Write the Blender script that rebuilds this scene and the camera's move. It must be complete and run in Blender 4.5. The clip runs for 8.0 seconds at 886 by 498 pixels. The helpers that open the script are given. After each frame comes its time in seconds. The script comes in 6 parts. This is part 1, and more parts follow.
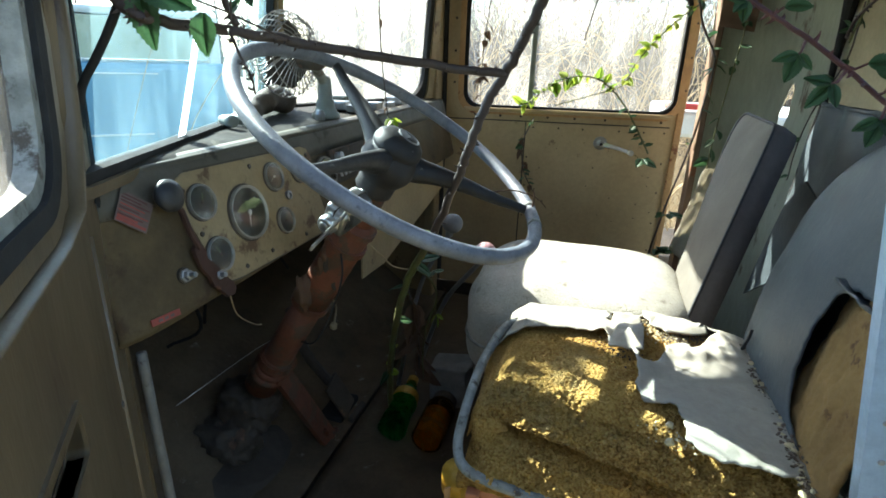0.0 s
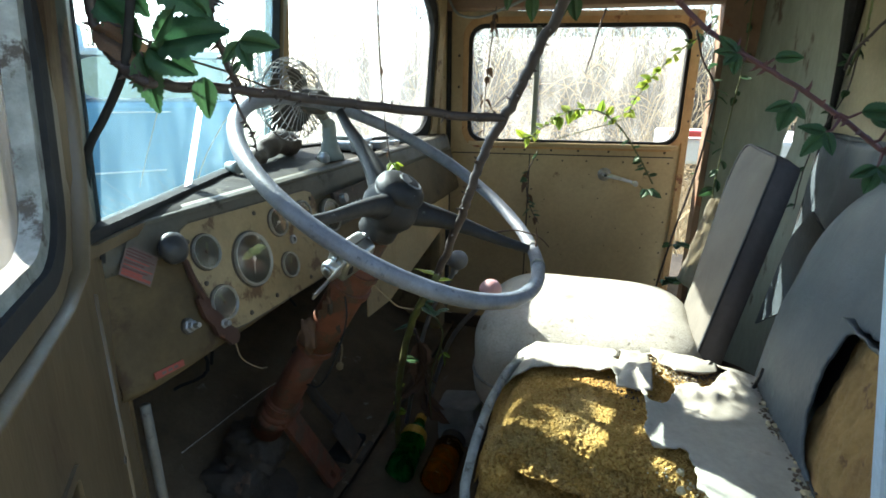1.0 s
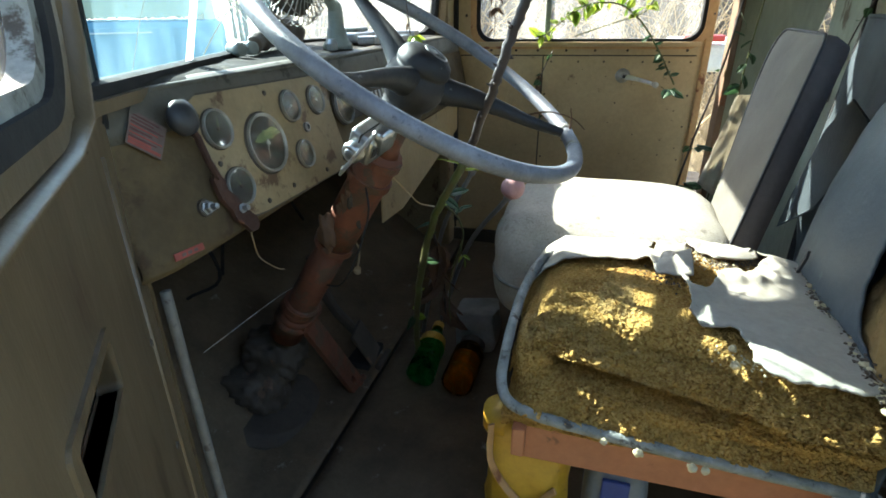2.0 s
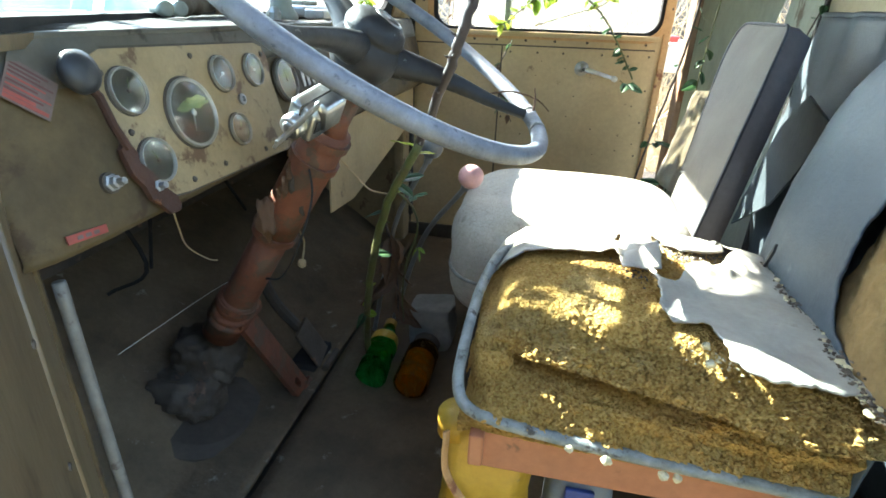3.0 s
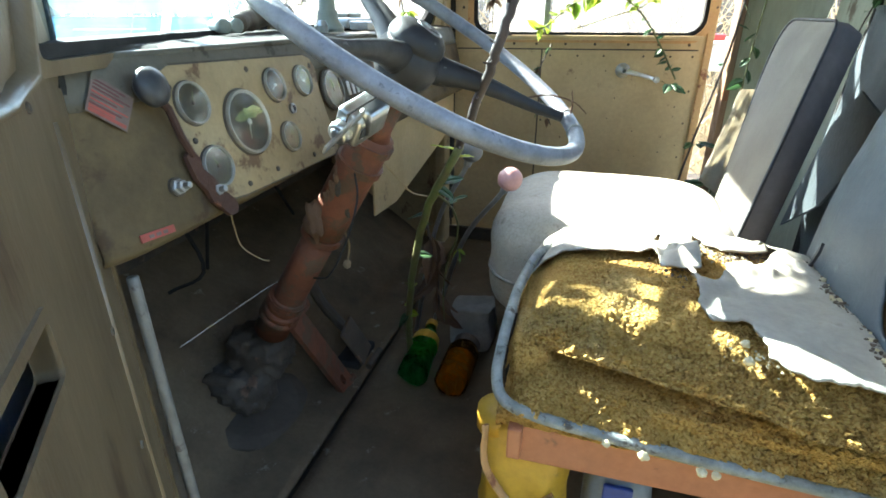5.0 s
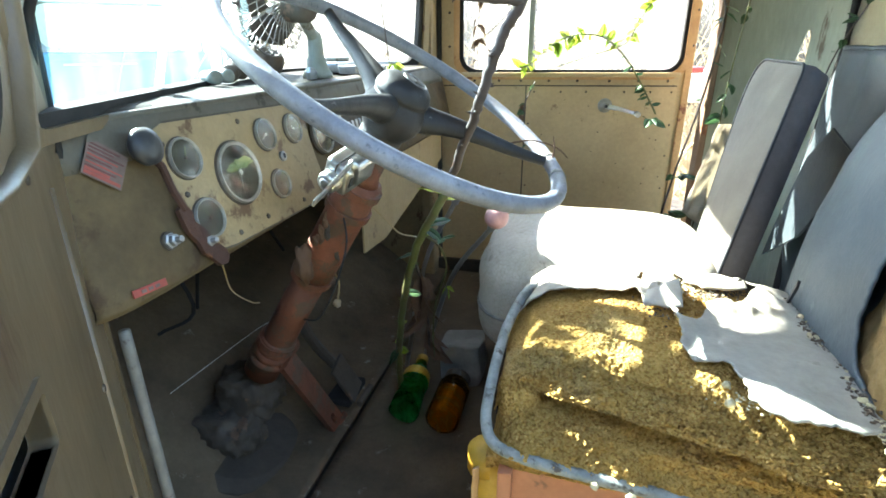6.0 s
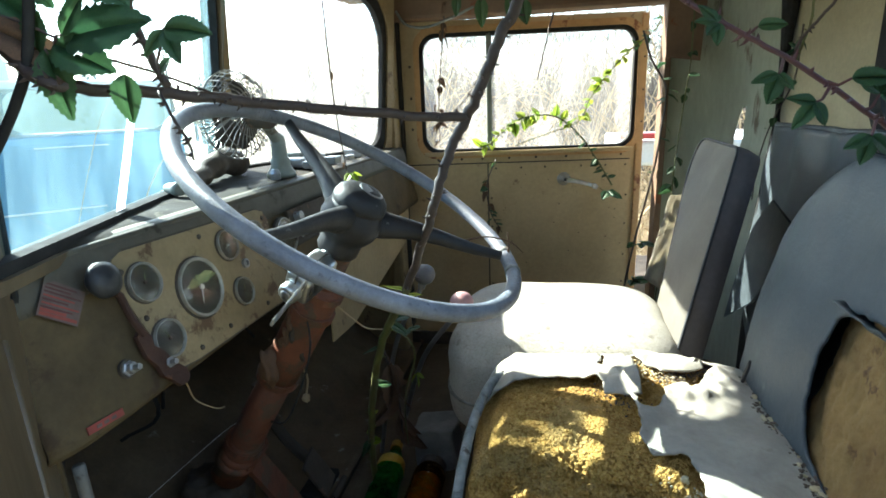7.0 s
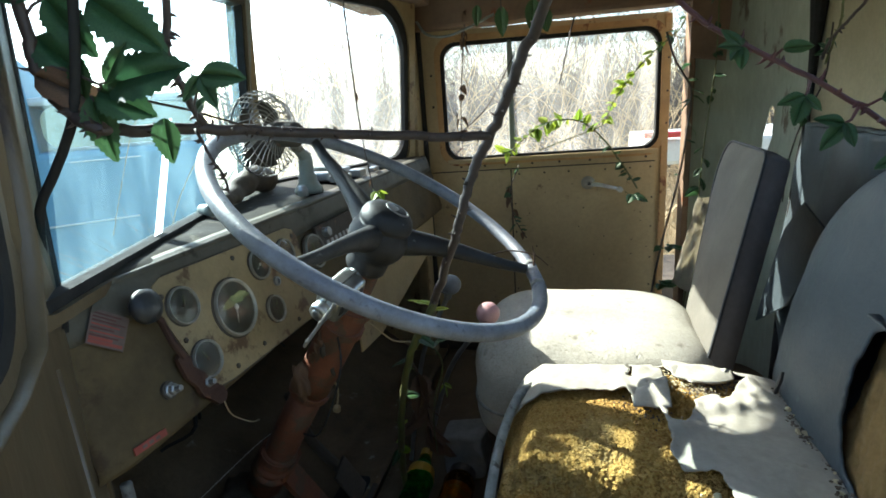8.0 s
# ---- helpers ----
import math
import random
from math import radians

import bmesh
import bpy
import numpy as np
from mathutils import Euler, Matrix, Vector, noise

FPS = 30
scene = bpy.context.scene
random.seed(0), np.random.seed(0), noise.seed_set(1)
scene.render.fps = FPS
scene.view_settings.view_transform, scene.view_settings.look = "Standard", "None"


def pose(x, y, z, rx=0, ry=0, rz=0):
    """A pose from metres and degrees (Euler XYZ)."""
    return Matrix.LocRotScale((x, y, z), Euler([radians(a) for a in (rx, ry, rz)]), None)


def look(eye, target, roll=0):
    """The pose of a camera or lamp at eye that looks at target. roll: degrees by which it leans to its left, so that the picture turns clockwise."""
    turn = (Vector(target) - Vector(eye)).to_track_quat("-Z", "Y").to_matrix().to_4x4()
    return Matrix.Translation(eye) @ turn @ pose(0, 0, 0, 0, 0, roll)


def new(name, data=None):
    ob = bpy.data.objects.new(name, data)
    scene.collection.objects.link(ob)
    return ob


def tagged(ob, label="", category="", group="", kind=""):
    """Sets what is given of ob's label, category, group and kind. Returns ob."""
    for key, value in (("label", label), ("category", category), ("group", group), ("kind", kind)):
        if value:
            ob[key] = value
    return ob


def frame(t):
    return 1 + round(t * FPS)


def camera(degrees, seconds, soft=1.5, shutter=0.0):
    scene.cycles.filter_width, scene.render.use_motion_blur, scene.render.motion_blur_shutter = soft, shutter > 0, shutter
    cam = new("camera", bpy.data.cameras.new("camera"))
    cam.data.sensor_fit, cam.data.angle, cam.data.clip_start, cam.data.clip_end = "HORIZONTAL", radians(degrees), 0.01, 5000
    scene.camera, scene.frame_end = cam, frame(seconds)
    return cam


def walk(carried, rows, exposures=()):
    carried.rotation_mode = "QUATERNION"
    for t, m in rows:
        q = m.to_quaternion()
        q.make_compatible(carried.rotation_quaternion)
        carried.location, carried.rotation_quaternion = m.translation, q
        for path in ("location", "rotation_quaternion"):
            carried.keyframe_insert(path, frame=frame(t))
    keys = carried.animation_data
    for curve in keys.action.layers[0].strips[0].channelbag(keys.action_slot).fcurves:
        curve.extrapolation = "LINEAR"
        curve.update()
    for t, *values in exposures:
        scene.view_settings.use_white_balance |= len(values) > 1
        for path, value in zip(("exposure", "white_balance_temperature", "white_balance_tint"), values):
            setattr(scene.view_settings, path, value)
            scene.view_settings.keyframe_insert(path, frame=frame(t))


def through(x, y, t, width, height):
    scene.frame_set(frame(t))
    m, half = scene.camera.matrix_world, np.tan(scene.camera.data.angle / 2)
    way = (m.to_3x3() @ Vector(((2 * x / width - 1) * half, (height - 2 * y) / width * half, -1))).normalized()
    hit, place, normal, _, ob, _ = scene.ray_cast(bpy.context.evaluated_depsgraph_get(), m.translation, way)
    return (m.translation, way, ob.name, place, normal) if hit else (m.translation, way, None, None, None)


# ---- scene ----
cam = camera(80.2, 8.0, soft=1.7)
# seconds, eye, target, lean
PATH = [
    (0, (0.097, 0.13, 1.775), (-0.403, 1.942, 1.093), 1.9),
    (0.5, (0.096, 0.137, 1.793), (-0.447, 1.952, 1.151), 0.9),
    (1, (0.104, 0.139, 1.799), (-0.441, 1.971, 1.211), 0.5),
    (1.5, (0.104, 0.143, 1.806), (-0.435, 1.957, 1.157), -0.5),
    (1.8, (0.068, 0.141, 1.74), (-0.463, 1.919, 0.994), -1.0),
    (2, (0.049, 0.15, 1.715), (-0.455, 1.9, 0.89), -0.5),
    (2.2, (0.058, 0.174, 1.693), (-0.415, 1.912, 0.824), 0.4),
    (3.3, (0.032, 0.215, 1.674), (-0.284, 2.023, 0.879), 2.2),
    (3.5, (0.044, 0.221, 1.677), (-0.275, 2.038, 0.905), 2.1),
    (4, (0.043, 0.213, 1.679), (-0.305, 2.039, 0.941), 1.7),
    (4.5, (0.042, 0.203, 1.678), (-0.393, 1.989, 0.891), 1.1),
    (4.7, (0.043, 0.193, 1.678), (-0.431, 1.956, 0.863), 0.6),
    (5.8, (0.047, 0.177, 1.68), (-0.459, 1.948, 0.9), -0.0),
    (6, (0.05, 0.18, 1.708), (-0.418, 1.984, 0.982), -0.3),
    (6.2, (0.061, 0.179, 1.733), (-0.387, 2.012, 1.071), -0.9),
    (6.5, (0.071, 0.179, 1.758), (-0.349, 2.043, 1.169), -1.0),
    (7, (0.078, 0.185, 1.773), (-0.322, 2.073, 1.249), -2.3),
    (7.5, (0.076, 0.18, 1.794), (-0.351, 2.065, 1.277), -3.4),
    (8, (0.077, 0.181, 1.799), (-0.411, 2.049, 1.279), -4.1),
]
walk(cam, [(t, look(eye, target, roll)) for t, eye, target, roll in PATH],
     [(t, stops, 6500, 4) for t, stops in ((0.0, 2.51), (1.5, 2.51), (1.8, 2.51), (2.0, 2.69), (2.2, 2.99), (3.3, 3.79), (4.0, 3.74), (4.5, 3.54), (4.7, 3.54), (5.8, 4.01), (6.2, 3.66), (6.5, 3.17), (7.0, 2.71), (8.0, 2.26))])

# ---- light ----
SUN = Vector((-0.7317, 0.3569, 0.5807)).normalized()
world = bpy.data.worlds.new("sky")
scene.world = world
world.use_nodes = True
wn = world.node_tree
sky = wn.nodes.new("ShaderNodeTexSky")
sky.sky_type = "NISHITA"
sky.sun_disc = False
sky.sun_elevation = math.asin(SUN.z)
sky.sun_rotation = math.atan2(SUN.x, SUN.y)
wn.links.new(sky.outputs[0], wn.nodes["Background"].inputs[0])
wn.nodes["Background"].inputs[1].default_value = 0.15
lamp = bpy.data.lights.new("sun", "SUN")
lamp.energy, lamp.angle, lamp.color = 5.0, radians(0.6), (1.0, 0.95, 0.86)
new("sun", lamp).matrix_world = SUN.to_track_quat("Z", "Y").to_matrix().to_4x4()


# ---- materials ----
def mat(name, a, b, scale=9.0, rough=0.6, metal=0.0, bump=0.15, fine=90.0, spot=None, amount=0.3, spot_scale=14.0,
        cracks=0.0, streak=1.0, through=0.0, vary=0.0, spec=0.5, crumb=0.0):
    """Two-tone paint or cloth with grain, patches of a third colour, and cracks."""
    m = bpy.data.materials.new(name)
    m.use_nodes = True
    t = m.node_tree
    n, link = t.nodes, t.links
    p = n["Principled BSDF"]
    at = n.new("ShaderNodeTexCoord").outputs["Object"]
    if streak != 1.0:
        mp = n.new("ShaderNodeMapping")
        mp.inputs["Scale"].default_value = (1, 1, streak)
        link.new(at, mp.inputs[0])
        at = mp.outputs[0]

    def noise_at(s, detail=6.0, r=0.6):
        q = n.new("ShaderNodeTexNoise")
        q.inputs["Scale"].default_value, q.inputs["Detail"].default_value, q.inputs["Roughness"].default_value = s, detail, r
        link.new(at, q.inputs["Vector"])
        return q.outputs["Fac"]

    def ramp(src, lo, hi):
        q = n.new("ShaderNodeMapRange")
        q.inputs["From Min"].default_value, q.inputs["From Max"].default_value = lo, hi
        link.new(src, q.inputs["Value"])
        return q.outputs["Result"]

    def mix(f, x, y, mode="MIX"):
        q = n.new("ShaderNodeMix")
        q.data_type, q.blend_type = "RGBA", mode
        if isinstance(f, float):
            q.inputs[0].default_value = f
        else:
            link.new(f, q.inputs[0])
        for i, v in ((6, x), (7, y)):
            if isinstance(v, tuple):
                q.inputs[i].default_value = (*v, 1)
            else:
                link.new(v, q.inputs[i])
        return q.outputs[2]

    col = mix(ramp(noise_at(scale), 0.3, 0.7), a, b)
    grain = noise_at(fine, 5.0, 0.7)
    g = n.new("ShaderNodeMapRange")
    g.inputs["To Min"].default_value, g.inputs["To Max"].default_value = 0.72, 1.22
    link.new(grain, g.inputs["Value"])
    col = mix(1.0, col, g.outputs[0], "MULTIPLY")
    height = grain
    if spot:
        s = ramp(noise_at(spot_scale, 9.0, 0.68), 0.70 - 0.3 * amount, 0.76 - 0.3 * amount)
        col = mix(s, col, spot)
    if cracks:
        v = n.new("ShaderNodeTexVoronoi")
        v.feature = "DISTANCE_TO_EDGE"
        v.inputs["Scale"].default_value = cracks
        link.new(at, v.inputs["Vector"])
        c = ramp(v.outputs[0], 0.0, 0.06)
        col = mix(c, mix(0.34, col, (0.09, 0.075, 0.058)), col)
        h = n.new("ShaderNodeMath")
        h.operation = "ADD"
        link.new(c, h.inputs[0])
        link.new(grain, h.inputs[1])
        height = h.outputs[0]
    if crumb:
        v = n.new("ShaderNodeTexVoronoi")
        v.inputs["Scale"].default_value = crumb
        v.inputs["Randomness"].default_value = 1.0
        link.new(at, v.inputs["Vector"])
        pore = ramp(v.outputs["Distance"], 0.85, 0.5)
        # pits between crumbs are darkened in the colour, as their shade would be
        col = mix(pore, mix(0.22, col, (0.06, 0.035, 0.012)), mix(v.outputs["Color"], col, mix(0.35, col, (0.80, 0.60, 0.22))))
        h = n.new("ShaderNodeMath")
        h.operation = "MULTIPLY_ADD"
        h.inputs[1].default_value = 1.6
        link.new(pore, h.inputs[0])
        link.new(grain, h.inputs[2])
        height = h.outputs[0]
    if vary:
        o = n.new("ShaderNodeObjectInfo")
        hs = n.new("ShaderNodeHueSaturation")
        link.new(ramp(o.outputs["Random"], 0.0, 1.0), hs.inputs["Fac"])
        hs.inputs["Hue"].default_value, hs.inputs["Value"].default_value = 0.5 - vary * 0.25, 1.0 + 2 * vary
        link.new(col, hs.inputs["Color"])
        col = hs.outputs[0]
    link.new(col, p.inputs["Base Color"])
    r = n.new("ShaderNodeMapRange")
    r.inputs["To Min"].default_value, r.inputs["To Max"].default_value = max(0.04, rough - 0.15), min(1.0, rough + 0.18)
    link.new(noise_at(scale * 3), r.inputs["Value"])
    link.new(r.outputs[0], p.inputs["Roughness"])
    p.inputs["Metallic"].default_value = metal
    p.inputs["Specular IOR Level"].default_value = spec
    b_ = n.new("ShaderNodeBump")
    b_.inputs["Strength"].default_value, b_.inputs["Distance"].default_value = bump, 0.004
    link.new(height, b_.inputs["Height"])
    link.new(b_.outputs[0], p.inputs["Normal"])
    if through:
        tr = n.new("ShaderNodeBsdfTranslucent")
        link.new(col, tr.inputs["Color"])
        ms = n.new("ShaderNodeMixShader")
        ms.inputs[0].default_value = through
        link.new(p.outputs[0], ms.inputs[1])
        link.new(tr.outputs[0], ms.inputs[2])
        link.new(ms.outputs[0], n["Material Output"].inputs[0])
    return m


def glass_mat(name, tint, dust, dust_colour=(0.7, 0.72, 0.7), scale=6.0, low=0.42, high=0.75, ior=1.12):
    """Old window glass: clear, with a film of dust and a faint gloss."""
    m = bpy.data.materials.new(name)
    m.use_nodes = True
    t = m.node_tree
    n, link = t.nodes, t.links
    n.remove(n["Principled BSDF"])
    clear = n.new("ShaderNodeBsdfTransparent")
    clear.inputs[0].default_value = (*tint, 1)
    film = n.new("ShaderNodeBsdfTranslucent")
    film.inputs[0].default_value = (*dust_colour, 1)
    tex = n.new("ShaderNodeTexNoise")
    tex.inputs["Scale"].default_value, tex.inputs["Detail"].default_value, tex.inputs["Roughness"].default_value = scale, 8, 0.7
    mp = n.new("ShaderNodeMapping")
    mp.inputs["Scale"].default_value = (1, 1, 0.35)
    link.new(n.new("ShaderNodeTexCoord").outputs["Object"], mp.inputs[0])
    link.new(mp.outputs[0], tex.inputs["Vector"])
    r = n.new("ShaderNodeMapRange")
    r.inputs["From Min"].default_value, r.inputs["From Max"].default_value = low, high
    r.inputs["To Min"].default_value, r.inputs["To Max"].default_value = dust * 0.35, dust * 1.6
    link.new(tex.outputs[0], r.inputs["Value"])
    a = n.new("ShaderNodeMixShader")
    link.new(r.outputs[0], a.inputs[0])
    link.new(clear.outputs[0], a.inputs[1])
    link.new(film.outputs[0], a.inputs[2])
    gl = n.new("ShaderNodeBsdfGlossy")
    gl.inputs["Roughness"].default_value = 0.05
    edge = n.new("ShaderNodeLayerWeight")
    edge.inputs["Blend"].default_value = 0.5
    steep = n.new("ShaderNodeMath")
    steep.operation = "POWER"
    steep.inputs[1].default_value = 5.0
    link.new(edge.outputs["Facing"], steep.inputs[0])
    fr = n.new("ShaderNodeMath")
    fr.operation = "MULTIPLY_ADD"
    fr.inputs[1].default_value, fr.inputs[2].default_value = 0.5, ((ior - 1) / (ior + 1)) ** 2
    link.new(steep.outputs[0], fr.inputs[0])
    b = n.new("ShaderNodeMixShader")
    link.new(fr.outputs[0], b.inputs[0])
    link.new(a.outputs[0], b.inputs[1])
    link.new(gl.outputs[0], b.inputs[2])
    link.new(b.outputs[0], n["Material Output"].inputs[0])
    return m


RUST = (0.16, 0.055, 0.022)
TAN = mat("tan paint", (0.285, 0.215, 0.118), (0.190, 0.142, 0.078), 7, 0.5, bump=0.18, spot=(0.10, 0.058, 0.032), amount=0.42, spot_scale=20, spec=0.25)
TAN_DOOR = mat("mustard paint", (0.45, 0.34, 0.185), (0.35, 0.26, 0.138), 5, 0.5, bump=0.10, spot=(0.17, 0.11, 0.06), amount=0.24, spot_scale=16)
TAN_EDGE = mat("rusty paint", (0.48, 0.29, 0.125), (0.36, 0.20, 0.085), 12, 0.6, bump=0.2, spot=RUST, amount=0.42)
# dusty paint; the shade on the ledge is put into this dark colour
LEDGE = mat("dusty ledge paint darkened for shade", (0.042, 0.038, 0.032), (0.025, 0.023, 0.02), 10, 0.8, bump=0.2, spot=(0.10, 0.09, 0.07), amount=0.30, spot_scale=22, spec=0.1)
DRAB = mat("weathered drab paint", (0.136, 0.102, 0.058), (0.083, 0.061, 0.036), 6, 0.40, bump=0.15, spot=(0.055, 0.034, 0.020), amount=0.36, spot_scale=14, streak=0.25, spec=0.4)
DUSTY = mat("dusty blue grey paint", (0.24, 0.27, 0.25), (0.17, 0.185, 0.165), 9, 0.5, bump=0.1, spot=(0.10, 0.08, 0.06), amount=0.3)
SAGE = mat("peeling sage paint", (0.40, 0.43, 0.345), (0.29, 0.31, 0.25), 7, 0.6, bump=0.25, spot=(0.13, 0.105, 0.075), amount=0.34, spot_scale=16, streak=0.22)
CREAM = mat("yellowed cream board", (0.33, 0.29, 0.18), (0.26, 0.225, 0.14), 4, 0.7, bump=0.06, spot=(0.25, 0.2, 0.12), amount=0.15)
BROWN = mat("rusty header", (0.20, 0.12, 0.07), (0.12, 0.075, 0.05), 8, 0.7, bump=0.2, spot=RUST, amount=0.35)
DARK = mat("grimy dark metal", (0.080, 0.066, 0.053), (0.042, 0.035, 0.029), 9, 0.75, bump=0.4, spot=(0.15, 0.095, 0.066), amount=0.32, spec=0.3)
FLOOR = mat("dirty rubber floor", (0.142, 0.107, 0.069), (0.067, 0.051, 0.036), 7, 0.9, bump=0.7, spot=(0.22, 0.20, 0.165), amount=0.24, spot_scale=16, spec=0.15)
RED = mat("red oxide steel", (0.185, 0.066, 0.036), (0.080, 0.036, 0.024), 10, 0.65, bump=0.4, spot=(0.085, 0.054, 0.036), amount=0.66, spot_scale=17, spec=0.3)
ORANGE = mat("faded orange steel", (0.40, 0.15, 0.07), (0.30, 0.12, 0.06), 8, 0.55, bump=0.15, spot=(0.14, 0.06, 0.03), amount=0.3)
CHROME = mat("pitted chrome", (0.66, 0.68, 0.68), (0.48, 0.49, 0.48), 25, 0.34, 1.0, bump=0.15, spot=(0.30, 0.24, 0.18), amount=0.25)
STEEL = mat("dull steel", (0.36, 0.37, 0.38), (0.24, 0.245, 0.25), 25, 0.42, 0.8, bump=0.15, spot=RUST, amount=0.2)
BEZEL = mat("tarnished bezel", (0.34, 0.33, 0.30), (0.22, 0.21, 0.19), 60, 0.45, 0.5, bump=0.1)
GUARD = mat("rusty fan wire", (0.30, 0.28, 0.26), (0.17, 0.15, 0.13), 60, 0.5, 0.6, bump=0.1)
FADED_INK = mat("faded print", (0.095, 0.035, 0.034), (0.07, 0.03, 0.028), 60, 0.8, bump=0.0)
BLACK = mat("black plastic", (0.022, 0.024, 0.028), (0.014, 0.015, 0.018), 20, 0.5, bump=0.1)
RUBBER = mat("perished black rubber", (0.022, 0.022, 0.023), (0.036, 0.036, 0.036), 30, 0.85, bump=0.3, spec=0.08)
WHEEL = mat("worn grey plastic rim", (0.205, 0.222, 0.258), (0.115, 0.125, 0.150), 38, 0.42, bump=0.35, fine=260, spot=(0.075, 0.080, 0.095), amount=0.34, spot_scale=110)
SPOKE = mat("chipped black spokes", (0.022, 0.022, 0.024), (0.012, 0.012, 0.013), 20, 0.55, bump=0.2, spot=(0.20, 0.20, 0.185), amount=0.20, spot_scale=30, spec=0.4)
VINYL = mat("cracked white vinyl", (0.47, 0.45, 0.385), (0.36, 0.343, 0.295), 7, 0.6, bump=0.55, cracks=130, spot=(0.22, 0.20, 0.16), amount=0.26, spec=0.25)
COVER = mat("torn pale grey vinyl", (0.40, 0.38, 0.325), (0.30, 0.285, 0.242), 6, 0.6, bump=0.25, spot=(0.22, 0.195, 0.15), amount=0.26, spec=0.25)
BLUEGREY = mat("blue grey vinyl", (0.066, 0.086, 0.100), (0.042, 0.055, 0.066), 5, 0.42, bump=0.25, spot=(0.13, 0.16, 0.17), amount=0.20, spot_scale=9, spec=0.25)
TAUPE = mat("taupe cloth", (0.152, 0.138, 0.112), (0.094, 0.086, 0.071), 5, 0.8, bump=0.15, fine=300, spot=(0.080, 0.074, 0.064), amount=0.24, spot_scale=7)
PLUM = mat("dull plum vinyl", (0.100, 0.090, 0.088), (0.064, 0.058, 0.058), 6, 0.7, bump=0.15, spec=0.2)
FOAM = mat("rotting yellow foam", (0.60, 0.355, 0.098), (0.41, 0.228, 0.062), 16, 0.95, bump=1.0, fine=400, spot=(0.50, 0.325, 0.125), amount=0.50, spot_scale=7, spec=0.1, crumb=300)
FOAM_DULL = mat("old brown foam", (0.26, 0.175, 0.075), (0.16, 0.105, 0.05), 9, 0.95, bump=0.7, fine=150, spot=(0.10, 0.06, 0.035), amount=0.35, spec=0.1)
PIPING = mat("grubby pale piping", (0.33, 0.345, 0.325), (0.15, 0.16, 0.15), 38, 0.65, bump=0.6, fine=240, spot=(0.075, 0.065, 0.055), amount=0.48, spot_scale=32, spec=0.25)
CRUMB = mat("foam crumbs", (0.60, 0.52, 0.30), (0.45, 0.40, 0.28), 40, 0.9, bump=0.3)
DIRT = mat("dead leaf dirt", (0.075, 0.06, 0.045), (0.13, 0.10, 0.07), 60, 0.9, bump=0.5)
PINK = mat("faded pink ball", (0.52, 0.30, 0.30), (0.40, 0.22, 0.23), 25, 0.45, bump=0.12, spot=(0.6, 0.5, 0.47), amount=0.25)
FACE = mat("faded gauge face", (0.20, 0.22, 0.20), (0.12, 0.14, 0.13), 30, 0.6, bump=0.0, spot=(0.22, 0.24, 0.19), amount=0.25, spot_scale=50)
FACE_PALE = mat("bleached gauge face", (0.27, 0.245, 0.20), (0.20, 0.18, 0.148), 30, 0.6, bump=0.0, spot=(0.3, 0.3, 0.27), amount=0.25, spot_scale=50)
# pale half-metal face: daylight reflected in the lens, put into the colour
FACE_GLARE = mat("gauge face with painted reflection", (0.50, 0.51, 0.49), (0.33, 0.34, 0.33), 40, 0.35, 0.4, bump=0.0, spot=(0.10, 0.10, 0.09), amount=0.3, spot_scale=60)
MOSS = mat("peeled gauge film", (0.32, 0.34, 0.16), (0.2, 0.24, 0.1), 50, 0.8, bump=0.3)
PAPER = mat("faded paper label", (0.160, 0.122, 0.108), (0.110, 0.083, 0.073), 40, 0.85, bump=0.1, spec=0.1)
REDINK = mat("red ink", (0.27, 0.045, 0.033), (0.20, 0.038, 0.028), 40, 0.6, bump=0.05)
FASCIA = mat("grimy grey fascia paint", (0.092, 0.084, 0.064), (0.056, 0.051, 0.040), 8, 0.6, bump=0.15, spot=(0.036, 0.029, 0.022), amount=0.40, spot_scale=24, spec=0.35)
# dirty tan paint, its colour also darkened for the dim driver's side
SHELL = mat("dirty tan paint darkened for shade", (0.110, 0.081, 0.042), (0.058, 0.043, 0.025), 7, 0.68, bump=0.18, spot=(0.050, 0.034, 0.022), amount=0.44, spot_scale=11, spec=0.12)
STRIP = mat("grubby pale strip paint", (0.165, 0.160, 0.145), (0.10, 0.097, 0.088), 30, 0.6, bump=0.25, spot=(0.06, 0.05, 0.042), amount=0.3, spot_scale=40, spec=0.3)
LEATHER = mat("dark old leather", (0.10, 0.072, 0.048), (0.055, 0.042, 0.03), 18, 0.65, bump=0.4)
STRAP = mat("rusty dark strap", (0.070, 0.036, 0.026), (0.036, 0.020, 0.016), 30, 0.8, bump=0.6, spot=(0.13, 0.055, 0.028), amount=0.35, spot_scale=60, spec=0.2)
THIN_CLOTH = mat("thin sun-bleached cloth", (0.60, 0.57, 0.48), (0.48, 0.45, 0.38), 8, 0.9, bump=0.1, through=0.6)
WHITE = mat("off white plastic", (0.62, 0.61, 0.58), (0.52, 0.5, 0.47), 20, 0.5, bump=0.1)
YELLOW = mat("yellow plastic", (0.55, 0.34, 0.03), (0.42, 0.25, 0.03), 12, 0.45, bump=0.2, spot=(0.2, 0.12, 0.04), amount=0.25)
BLUE = mat("blue plastic label", (0.03, 0.055, 0.22), (0.04, 0.08, 0.3), 20, 0.4, bump=0.05)
GREY_JUG = mat("grey blue jug", (0.22, 0.26, 0.30), (0.16, 0.19, 0.22), 14, 0.45, bump=0.1)
